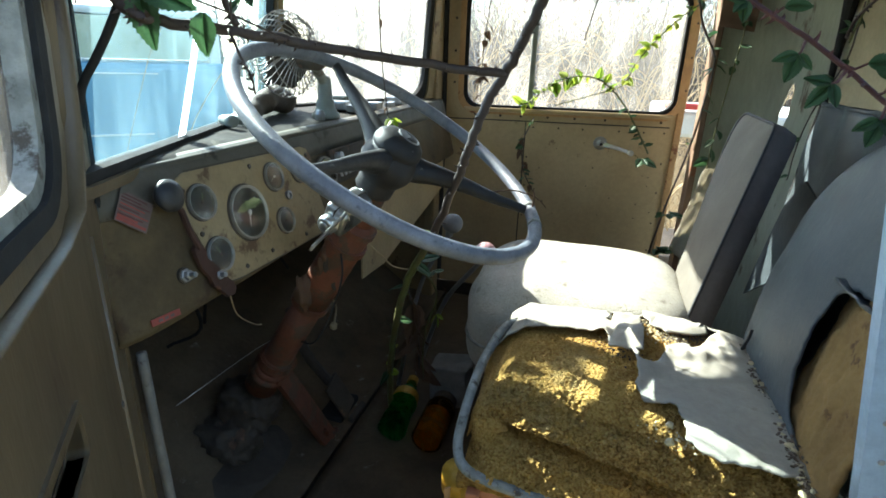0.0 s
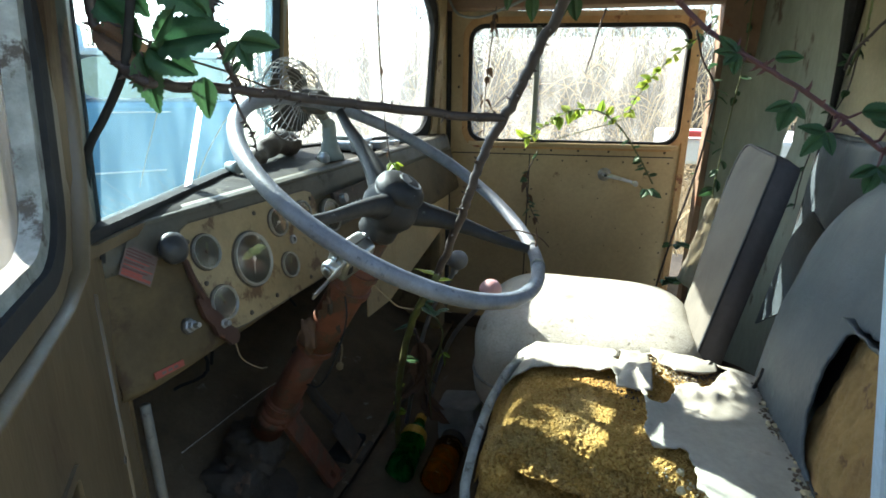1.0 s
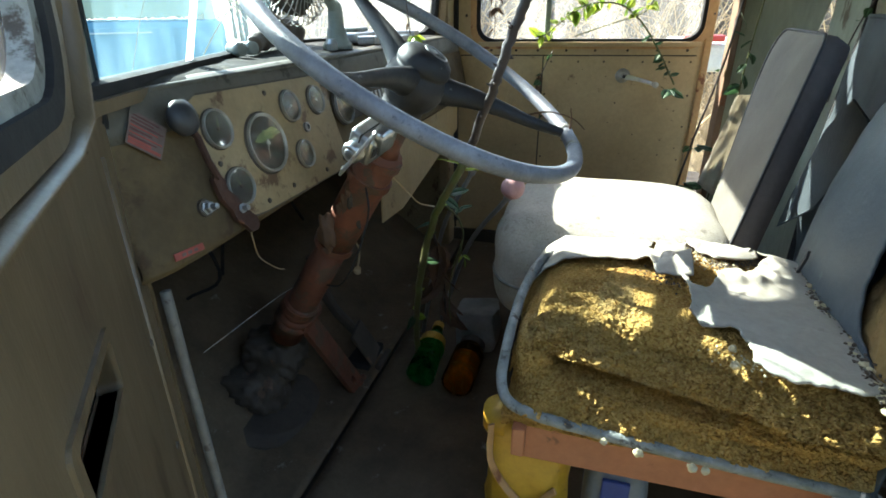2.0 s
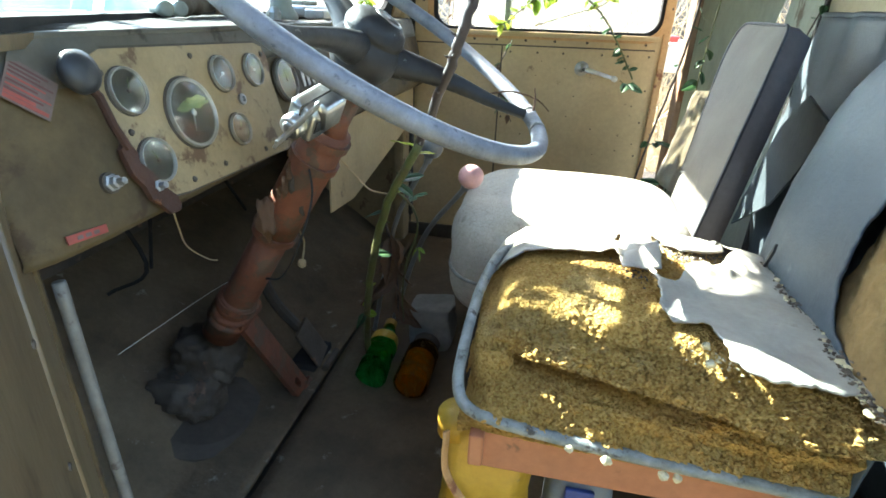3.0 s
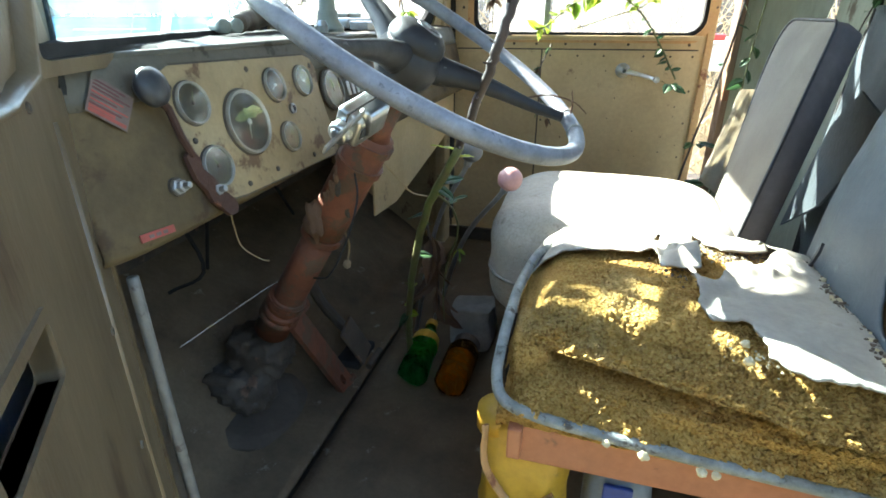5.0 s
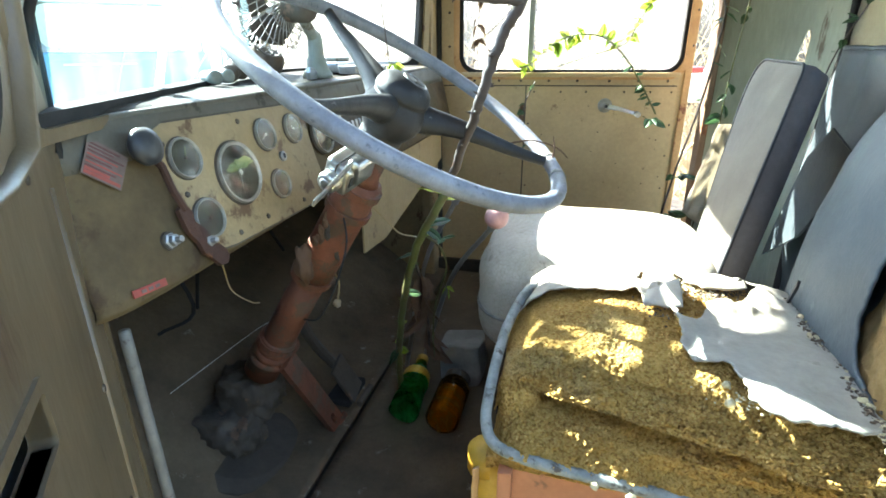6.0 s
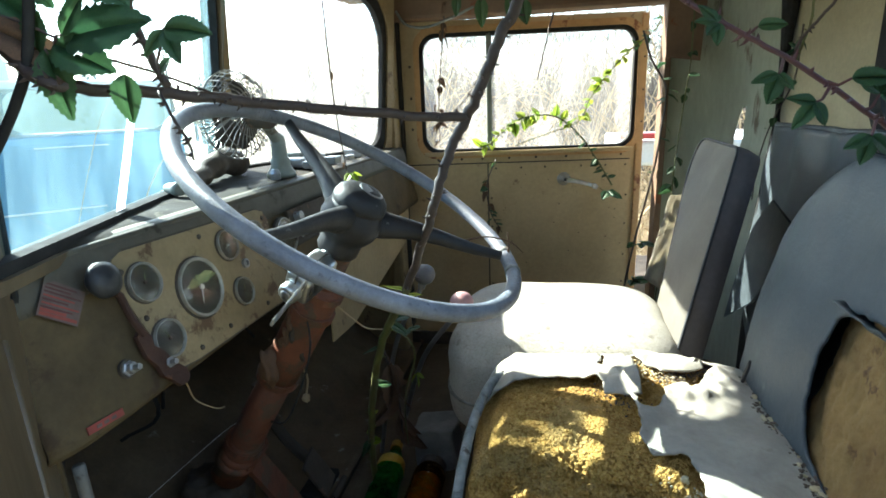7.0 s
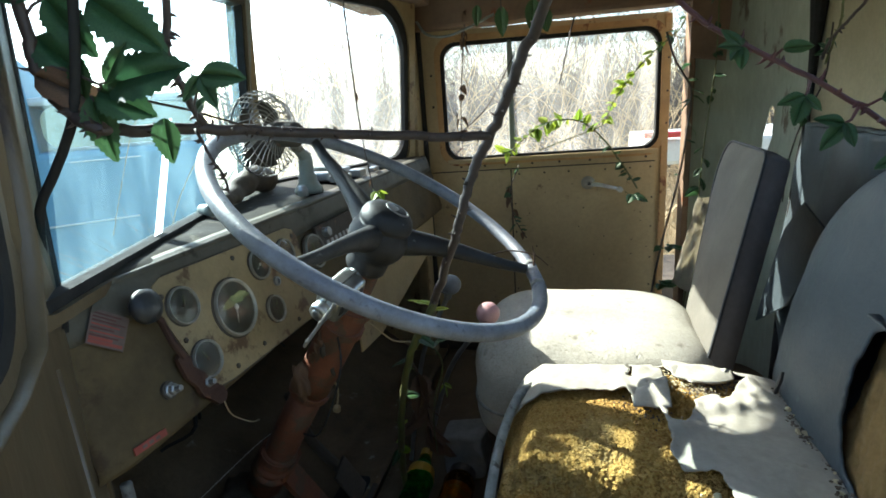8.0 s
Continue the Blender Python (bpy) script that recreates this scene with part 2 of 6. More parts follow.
JAMB = mat("light blue jamb paint", (0.30, 0.42, 0.55), (0.22, 0.32, 0.44), 12, 0.45, bump=0.15, spot=(0.5, 0.52, 0.53), amount=0.18)
LEAF = mat("bramble leaf", (0.034, 0.090, 0.038), (0.019, 0.056, 0.029), 45, 0.4, bump=0.3, through=0.38, vary=0.18)
LEAF_YOUNG = mat("young bramble leaf", (0.22, 0.36, 0.04), (0.14, 0.27, 0.03), 45, 0.45, bump=0.2, through=0.5, vary=0.2)
LEAF_DRY = mat("dry leaf", (0.15, 0.085, 0.05), (0.09, 0.055, 0.035), 45, 0.8, bump=0.3, through=0.2)
CANE = mat("bramble cane", (0.058, 0.040, 0.035), (0.032, 0.024, 0.023), 60, 0.55, bump=0.3)
CANE_RED = mat("red bramble cane", (0.10, 0.035, 0.038), (0.065, 0.03, 0.032), 60, 0.55, bump=0.3)
CANE_GREEN = mat("green bramble cane", (0.095, 0.125, 0.032), (0.08, 0.066, 0.03), 30, 0.55, bump=0.3)
STRAW = mat("dry straw", (0.46, 0.36, 0.22), (0.34, 0.27, 0.17), 3, 0.9, bump=0.1, through=0.25)
SCRUB = mat("shade bank scrub", (0.045, 0.055, 0.028), (0.075, 0.065, 0.04), 3, 0.95, bump=1.0, fine=25, spot=(0.03, 0.03, 0.02), amount=0.5, spot_scale=6)
TWIG = mat("bare twigs", (0.115, 0.105, 0.092), (0.075, 0.070, 0.064), 5, 0.9, bump=0.1)
GROUND = mat("dry grass ground", (0.40, 0.33, 0.21), (0.28, 0.25, 0.14), 0.7, 0.95, bump=0.5, fine=14, spot=(0.22, 0.2, 0.1), amount=0.35, spot_scale=2.5)
VAN = mat("chalky blue van paint", (0.11, 0.25, 0.33), (0.075, 0.19, 0.27), 2, 0.6, bump=0.05, spot=(0.16, 0.26, 0.31), amount=0.3, spot_scale=4, streak=0.3)
VAN_PALE = mat("chalky white van paint", (0.50, 0.52, 0.50), (0.42, 0.44, 0.42), 2, 0.6, bump=0.05)
VAN_PANE = mat("pale van window", (0.33, 0.37, 0.27), (0.26, 0.30, 0.22), 2, 0.3, bump=0.0)
REDPAINT = mat("red trailer paint", (0.42, 0.05, 0.04), (0.34, 0.045, 0.04), 5, 0.4, bump=0.05)
GLASS_L = glass_mat("dirty windscreen glass", (0.78, 0.93, 1.0), 0.15, (0.40, 0.70, 0.84))
GLASS_R = glass_mat("dusty windscreen glass", (0.92, 0.97, 1.0), 0.26)
GLASS_D = glass_mat("dusty door glass", (0.95, 0.96, 0.94), 0.25, (0.80, 0.77, 0.70), 9)
PALE_STREAK = mat("pale translucent streak", (0.85, 0.88, 0.90), (0.70, 0.76, 0.80), 20, 0.9, bump=0.0, through=0.92)
LENS = glass_mat("gauge lens", (0.94, 0.96, 0.95), 0.20, (0.72, 0.72, 0.64), 40, ior=1.6)
GREEN_GLASS = glass_mat("green bottle plastic", (0.14, 0.60, 0.26), 0.6, (0.12, 0.52, 0.22), 40)
AMBER_GLASS = glass_mat("dirty amber jar glass", (0.60, 0.42, 0.17), 0.5, (0.34, 0.23, 0.085), 40)


# ---- builders ----
def part(name, bm, material, parent=None, label="", smooth=False, thick=0.0):
    me = bpy.data.meshes.new(name)
    bmesh.ops.recalc_face_normals(bm, faces=bm.faces)
    bm.to_mesh(me)
    bm.free()
    me.materials.append(material)
    if smooth:
        me.polygons.foreach_set("use_smooth", [True] * len(me.polygons))
    ob = new(name, me)
    if thick:
        so = ob.modifiers.new("thickness", "SOLIDIFY")
        so.thickness, so.offset = thick, 0.0
    if parent is not None:
        ob.parent = parent
        up = parent
        m = Matrix()
        while up is not None:
            m = up.matrix_parent_inverse @ up.matrix_basis @ m if up.parent else up.matrix_basis @ m
            up = up.parent
        ob.matrix_parent_inverse = m.inverted()
    if label:
        ob["label"] = label
    return ob


def thing(name, at, label, category, group="", kind=""):
    e = new(name)
    e.empty_display_size = 0.05
    e.matrix_basis = Matrix.Translation(at)
    return tagged(e, label, category, group, kind)


def axes(o, u, v):
    """A pose with its origin at o, x along u, y near v."""
    u = Vector(u).normalized()
    w = u.cross(Vector(v)).normalized()
    v = w.cross(u)
    m = Matrix((u, v, w)).transposed().to_4x4()
    m.translation = o
    return m


def box(lo, hi, bev=0.0, m=None, seg=2):
    bm = bmesh.new()
    bmesh.ops.create_cube(bm, size=1)
    for v in bm.verts:
        v.co = Vector([(lo[i] + hi[i]) / 2 + v.co[i] * (hi[i] - lo[i]) for i in range(3)])
    if bev:
        bmesh.ops.bevel(bm, geom=bm.edges[:], offset=bev, segments=seg, profile=0.6, affect="EDGES")
    if m:
        bm.transform(m)
    return bm


def tube(pts, r, seg=8, closed=False, flat=1.0, bm=None):
    """A round bar along points; r may be one radius or one for each point."""
    bm = bm or bmesh.new()
    pts = [Vector(p) for p in pts]
    k = len(pts)
    rs = r if isinstance(r, (list, tuple)) else [r] * k
    up, rings = None, []
    for i, p in enumerate(pts):
        a = pts[(i + 1) % k] if closed or i < k - 1 else p
        b = pts[i - 1] if closed or i > 0 else p
        d = (a - b).normalized()
        if up is None:
            up = d.orthogonal().normalized()
        up = (up - d * up.dot(d)).normalized()
        side = d.cross(up)
        rings.append([bm.verts.new(p + rs[i] * (math.cos(q) * up + flat * math.sin(q) * side))
                      for q in [2 * math.pi * j / seg for j in range(seg)]])
    for i in range(k if closed else k - 1):
        a, b = rings[i], rings[(i + 1) % k]
        for j in range(seg):
            bm.faces.new((a[j], a[(j + 1) % seg], b[(j + 1) % seg], b[j]))
    if not closed:
        bm.faces.new(rings[0])
        bm.faces.new(rings[-1])
    return bm


def spline(pts, per=6):
    """A smooth line through points (Catmull-Rom)."""
    p = [Vector(q) for q in pts]
    p = [2 * p[0] - p[1]] + p + [2 * p[-1] - p[-2]]
    out = []
    for i in range(1, len(p) - 2):
        for s in range(per):
            t = s / per
            out.append(0.5 * (2 * p[i] + (p[i + 1] - p[i - 1]) * t + (2 * p[i - 1] - 5 * p[i] + 4 * p[i + 1] - p[i + 2]) * t * t
                              + (3 * p[i] - p[i - 1] - 3 * p[i + 1] + p[i + 2]) * t ** 3))
    out.append(p[-2])
    return out


def lathe(prof, m=None, seg=24):
    """A turned shape from (radius, height) pairs about z."""
    bm = bmesh.new()
    rings = [[bm.verts.new((max(r, 1e-5) * math.cos(2 * math.pi * j / seg), max(r, 1e-5) * math.sin(2 * math.pi * j / seg), h)) for j in range(seg)]
             for r, h in prof]
    for a, b in zip(rings, rings[1:]):
        for j in range(seg):
            bm.faces.new((a[j], a[(j + 1) % seg], b[(j + 1) % seg], b[j]))
    if prof[0][0] > 1e-4:
        bm.faces.new(rings[0])
    if prof[-1][0] > 1e-4:
        bm.faces.new(rings[-1])
    bmesh.ops.remove_doubles(bm, verts=bm.verts, dist=1e-6)
    if m:
        bm.transform(m)
    return bm


def rrect(x0, y0, x1, y1, r, n=6):
    """A rounded rectangle, counter-clockwise from its upper right; r is one radius or four."""
    rs = r if isinstance(r, tuple) else (r,) * 4
    out = []
    for x, y, sx, sy, a, q in ((x1, y1, -1, -1, 0, rs[0]), (x0, y1, 1, -1, 90, rs[1]), (x0, y0, 1, 1, 180, rs[2]), (x1, y0, -1, 1, 270, rs[3])):
        out += [(x + sx * q + q * math.cos(radians(a + 90 * i / n)), y + sy * q + q * math.sin(radians(a + 90 * i / n))) for i in range(n + 1)]
    return out


def ring(outer, inner, z0, z1, m=None, bev=0.0):
    """A plate between two outlines of as many points, from z0 to z1."""
    bm = bmesh.new()
    k = len(outer)
    vs = [[bm.verts.new((*p, z)) for p in line] for line, z in ((outer, z0), (inner, z0), (outer, z1), (inner, z1))]
    for i in range(k):
        j = (i + 1) % k
        for a, b in ((0, 1), (1, 3), (3, 2), (2, 0)):
            bm.faces.new((vs[a][i], vs[a][j], vs[b][j], vs[b][i]))
    if m:
        bm.transform(m)
    return bm


def plate(line, z0, z1, m=None):
    bm = bmesh.new()
    lo, hi = [[bm.verts.new((*p, z)) for p in line] for z in (z0, z1)]
    bm.faces.new(lo)
    bm.faces.new(hi)
    for i in range(len(line)):
        j = (i + 1) % len(line)
        bm.faces.new((lo[i], lo[j], hi[j], hi[i]))
    if m:
        bm.transform(m)
    return bm


def sheet(line, z, m):
    """A single pane of glass."""
    bm = bmesh.new()
    bm.faces.new([bm.verts.new(m @ Vector((*p, z))) for p in line])
    return bm


def surface(nu, nv, f, keep=None, bm=None):
    """A grid of points f(u, v); keep(u, v) leaves faces out."""
    bm = bm or bmesh.new()
    g = [[None] * (nv + 1) for _ in range(nu + 1)]

    def vert(i, j):
        if g[i][j] is None:
            g[i][j] = bm.verts.new(f(i / nu, j / nv))
        return g[i][j]
    for i in range(nu):
        for j in range(nv):
            if keep is None or keep((i + 0.5) / nu, (j + 0.5) / nv):
                bm.faces.new((vert(i, j), vert(i + 1, j), vert(i + 1, j + 1), vert(i, j + 1)))
    return bm


def cushion(c, half, power=5.0, seg=40, bump=None, m=None):
    """A stuffed block: a rounded box about c, pushed in and out by bump(direction)."""
    bm = bmesh.new()
    bmesh.ops.create_cube(bm, size=2)
    bmesh.ops.subdivide_edges(bm, edges=bm.edges[:], cuts=seg // 2, use_grid_fill=True)
    for v in bm.verts:
        d = v.co.copy()
        s = (abs(d.x) ** power + abs(d.y) ** power + abs(d.z) ** power) ** (1 / power)
        d = d / s
        k = bump(d) if bump else 0.0
        v.co = Vector((d.x * half[0], d.y * half[1], d.z * half[2])) + d.normalized() * k
    if m:
        bm.transform(m)
    bmesh.ops.translate(bm, verts=bm.verts, vec=c)
    return bm


def inside(x, y, poly):
    hit = False
    for (ax, ay), (bx, by) in zip(poly, poly[1:] + poly[:1]):
        if (ay > y) != (by > y) and x < (bx - ax) * (y - ay) / (by - ay) + ax:
            hit = not hit
    return hit


def soften_edge(bm, rounds=3):
    """Evens out the stepped rim of a cut sheet."""
    for _ in range(rounds):
        move = {}
        for v in bm.verts:
            rim = [e.other_vert(v).co for e in v.link_edges if e.is_boundary]
            if len(rim) == 2:
                move[v] = v.co * 0.4 + (rim[0] + rim[1]) * 0.3
        for v, co in move.items():
            v.co = co
    return bm


def nz(x, y, z=0.0, s=1.0):
    return noise.noise(Vector((x * s, y * s, z * s)))


def blob(c, r, seed=0, squash=(1, 1, 1), sub=2, rough=0.3):
    bm = bmesh.new()
    bmesh.ops.create_icosphere(bm, subdivisions=sub, radius=1)
    for v in bm.verts:
        k = r * (1 + rough * noise.noise(v.co * 1.6 + Vector((seed, 3 * seed, 0))))
        v.co = Vector((v.co.x * squash[0], v.co.y * squash[1], v.co.z * squash[2])) * k + Vector(c)
    return bm


# ---- ground and distance ----
def ground_sheet():
    def f(u, v):
        x, y = (u - 0.5) * 400, (v - 0.5) * 400
        x, y = x * abs(x) / 200, y * abs(y) / 200
        return (x, y, 0.06 * nz(x, y, 0, 0.4) - 0.02 + max(0.0, math.hypot(x, y) - 60) * 0.012)
    tagged(part("ground", surface(90, 90, f), GROUND, smooth=True), "dry pale grass ground round the old truck", "ground", kind="structure")


def brush(name, seed, count, spot, spread, height, material, label, thick=0.004):
    """A thicket of thin bent stems."""
    rng = random.Random(seed)
    bm = bmesh.new()
    for _ in range(count):
        x, y = spot[0] + rng.uniform(-1, 1) * spread[0], spot[1] + rng.uniform(-1, 1) * spread[1]
        h = height * rng.uniform(0.35, 1.0)
        lean = Vector((rng.gauss(0, 0.5), rng.gauss(0, 0.4), 1))
        bend = Vector((rng.gauss(0, 0.3), rng.gauss(0, 0.3), 0))
        p = [Vector((x, y, spot[2])) + lean * h * t + bend * h * t * t for t in (0, 0.35, 0.7, 1)]
        tube(p, [thick, thick * 0.8, thick * 0.6, thick * 0.2], 3, bm=bm)
        if rng.random() < 0.6:
            q = p[2] + Vector((rng.gauss(0, 0.2), rng.gauss(0, 0.2), rng.uniform(0, 0.3))) * h
            tube([p[1], (p[1] + q) / 2 + Vector((0, 0, 0.03)), q], [thick * 0.6, thick * 0.5, thick * 0.15], 3, bm=bm)
    tagged(part(name, bm, material), label, "brush", kind="stuff")


def tangle():
    """Long arching bramble stems outside the passenger window."""
    rng = random.Random(44)
    bm = bmesh.new()
    for _ in range(300):
        x, y = rng.uniform(-2.6, 3.2), rng.uniform(3.6, 7.5)
        d = rng.uniform(-1, 1)
        top = rng.uniform(0.9, 1.9) if rng.random() < 0.75 else rng.uniform(1.9, 3.0)
        reach = rng.uniform(0.5, 2.2)
        q = [Vector((x + math.copysign(reach, d) * t + rng.gauss(0, 0.03), y + 0.5 * d * t, top * math.sin(math.pi * (0.08 + 0.8 * t)) ** 0.8)) for t in (0, 0.15, 0.3, 0.45, 0.6, 0.75, 0.9, 1.0)]
        tube(spline(q, 3), rng.uniform(0.0025, 0.006), 4, bm=bm)
    tagged(part("bramble_tangle", bm, STRAW), "arching pale bramble stems outside the passenger window", "brush", kind="stuff")


def distant_woods():
    rng = random.Random(5)
    bm = bmesh.new()
    for k in range(420):
        a = rng.uniform(-0.35, 2.9)
        d = rng.uniform(34, 60)
        x, y = -d * math.cos(a), d * math.sin(a)
        h = rng.uniform(2.5, 6.5)
        base = Vector((x, y, 0))
        tube([base, base + Vector((rng.gauss(0, 0.2), rng.gauss(0, 0.2), h))], [0.14, 0.03], 4, bm=bm)
        for _ in range(9):
            z = rng.uniform(0.25, 0.9) * h
            tip = base + Vector((rng.gauss(0, 0.9), rng.gauss(0, 0.9), z + rng.uniform(0.4, 1.6)))
            tube([base + Vector((0, 0, z)), tip], [0.06, 0.012], 3, bm=bm)
    tagged(part("distant_woods", bm, TWIG), "far line of bare grey trees behind the field", "woods", kind="stuff")


def parked_van():
    """A chalky blue van that stands across the field."""
    m = axes((-3.75, 4.05, 0), (0.707, 0.707, 0), (-0.707, 0.707, 0))
    v = thing("parked_van", (-3.75, 4.05, 0), "chalky blue parked van with a pale window band", "van")
    body = part("body", box((-2.6, 0.0, 0.45), (0.72, 1.9, 1.66), 0.06, m), VAN, v)
    part("cargo_side", box((-2.6, 0.02, 1.60), (-0.585, 1.88, 2.42), 0.05, m), VAN, v, "tall blue rear body side")
    part("trim", box((-2.55, -0.012, 1.04), (0.02, 0.004, 1.056), 0.004, m), VAN_PALE, body, "white trim strip")
    part("trim", box((-0.40, -0.012, 1.56), (0.12, 0.004, 1.572), 0.004, m), VAN_PALE, body, "white trim strip")
    part("roof", box((-0.60, 0.06, 2.03), (0.62, 1.84, 2.10), 0.03, m), VAN_PALE, v, "white roof")
    mm = m @ Matrix.Rotation(radians(90), 4, "X")
    part("window", plate(rrect(-0.535, 1.685, 0.60, 2.02, 0.12), -0.08, -0.04, mm), VAN_PANE, v, "pale rounded window")
    part("pillar", box((0.56, 0.06, 1.64), (0.66, 1.8, 2.06), 0.02, m), VAN_PALE, v)
    for x in (-1.9, 0.2):
        part("wheel", lathe([(0.0, -0.1), (0.36, -0.1), (0.38, -0.06), (0.38, 0.08), (0, 0.1)], m @ pose(x, 0.12, 0.37, 90, 0, 0), 20), RUBBER, v)


def parked_trailer():
    t = thing("parked_trailer", (0.9, 3.4, 0), "white and red trailer side beyond the open gap", "trailer")
    part("body", box((0.42, 3.1, 1.43), (2.4, 3.9, 1.56), 0.02), VAN_PALE, t)
    for x in (1.5, 2.3):
        for y in (3.15, 3.85):
            part("post", box((x - 0.03, y - 0.03, 0.70), (x + 0.03, y + 0.03, 1.44), 0.004), DARK, t)
    part("rail", box((0.42, 3.07, 1.57), (0.60, 3.13, 1.60), 0.008), REDPAINT, t, "red top rail")
    for x in (0.8, 1.9):
        part("wheel", lathe([(0.0, -0.09), (0.30, -0.09), (0.33, -0.05), (0.33, 0.07), (0, 0.09)], pose(x, 3.14, 0.33, 90, 0, 0), 18), RUBBER, t)
    part("chassis", box((0.45, 3.2, 0.55), (2.3, 3.8, 0.75), 0.01), DARK, t)


def hedge():
    """A plain dark bank of scrub, out of view, added to block skylight on the driver's side."""
    def f(u, v):
        x, z = -7.0 + 12.0 * u, 2.9 * v
        return (x, -1.35 - 0.5 * v + 0.25 * nz(x, z, 0, 1.3) + 0.12 * nz(x, z, 5, 4), z + 0.25 * nz(x, 0, 2, 1.1) * v - 0.05)
    tagged(part("hedge_wall", surface(120, 40, f), SCRUB, smooth=True, thick=0.3), "unseen dark bank added to cut skylight on the driver's side", "hedge", kind="structure")


ground_sheet()
hedge()
brush("tall_weeds", 1, 4200, (0.2, 6.0, 0.0), (3.8, 2.4), 1.25, STRAW, "tall dry straw weeds outside the passenger window", 0.0032)
brush("thicket", 2, 5200, (0.8, 12.0, 0.0), (6.5, 2.4), 4.6, TWIG, "grey bramble thicket behind the weeds", 0.006)
brush("field_weeds", 3, 1500, (-4.5, 8.5, 0.0), (3.5, 3.0), 0.9, STRAW, "pale dry weeds across the field", 0.006)
tangle()
distant_woods()
parked_van()
parked_trailer()


# ---- cab shell ----
def cab_floor():
    """Flat floor plate, sloping toe board and the dark bulkhead."""
    def flat(u, v):
        x, y = -0.378 + u * 1.04, 0.54 + v * 1.40
        return (x, y, 0.92 + 0.004 * nz(x, y, 0, 7))
    floor = tagged(part("floor", surface(40, 40, flat), FLOOR, smooth=True, thick=0.012), "dirty dark rubber cab floor", "floor", kind="structure")

    def toe(u, v):
        x, y = -0.388 - u * 0.50, 0.54 + v * 1.40
        return (x, y, 0.923 + (0.02 * u if u < 0.25 else 0.005 + (u - 0.25) * 0.36) + 0.005 * nz(x, y, 3, 8))
    part("toe_board", surface(30, 40, toe), FLOOR, floor, "scuffed sloping toe board", smooth=True, thick=0.010)
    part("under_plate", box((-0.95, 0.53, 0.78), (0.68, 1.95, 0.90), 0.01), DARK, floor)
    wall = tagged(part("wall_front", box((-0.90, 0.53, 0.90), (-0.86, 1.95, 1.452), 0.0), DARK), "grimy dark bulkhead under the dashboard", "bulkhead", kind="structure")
    for y in (0.72, 0.80):
        part("brace", box((-0.84, y, 0.95), (-0.815, y + 0.03, 1.43), 0.004), DARK, wall)
    for k in range(5):
        rng = random.Random(40 + k)
        y = 0.65 + 0.16 * k
        part("wire", tube(spline([(-0.80, y, 1.43), (-0.70, y + rng.uniform(-.1, .1), 1.30 + rng.uniform(-.1, .1)), (-0.76, y + rng.uniform(-.1, .2), 1.15)]), 0.004, 6), RUBBER, wall)


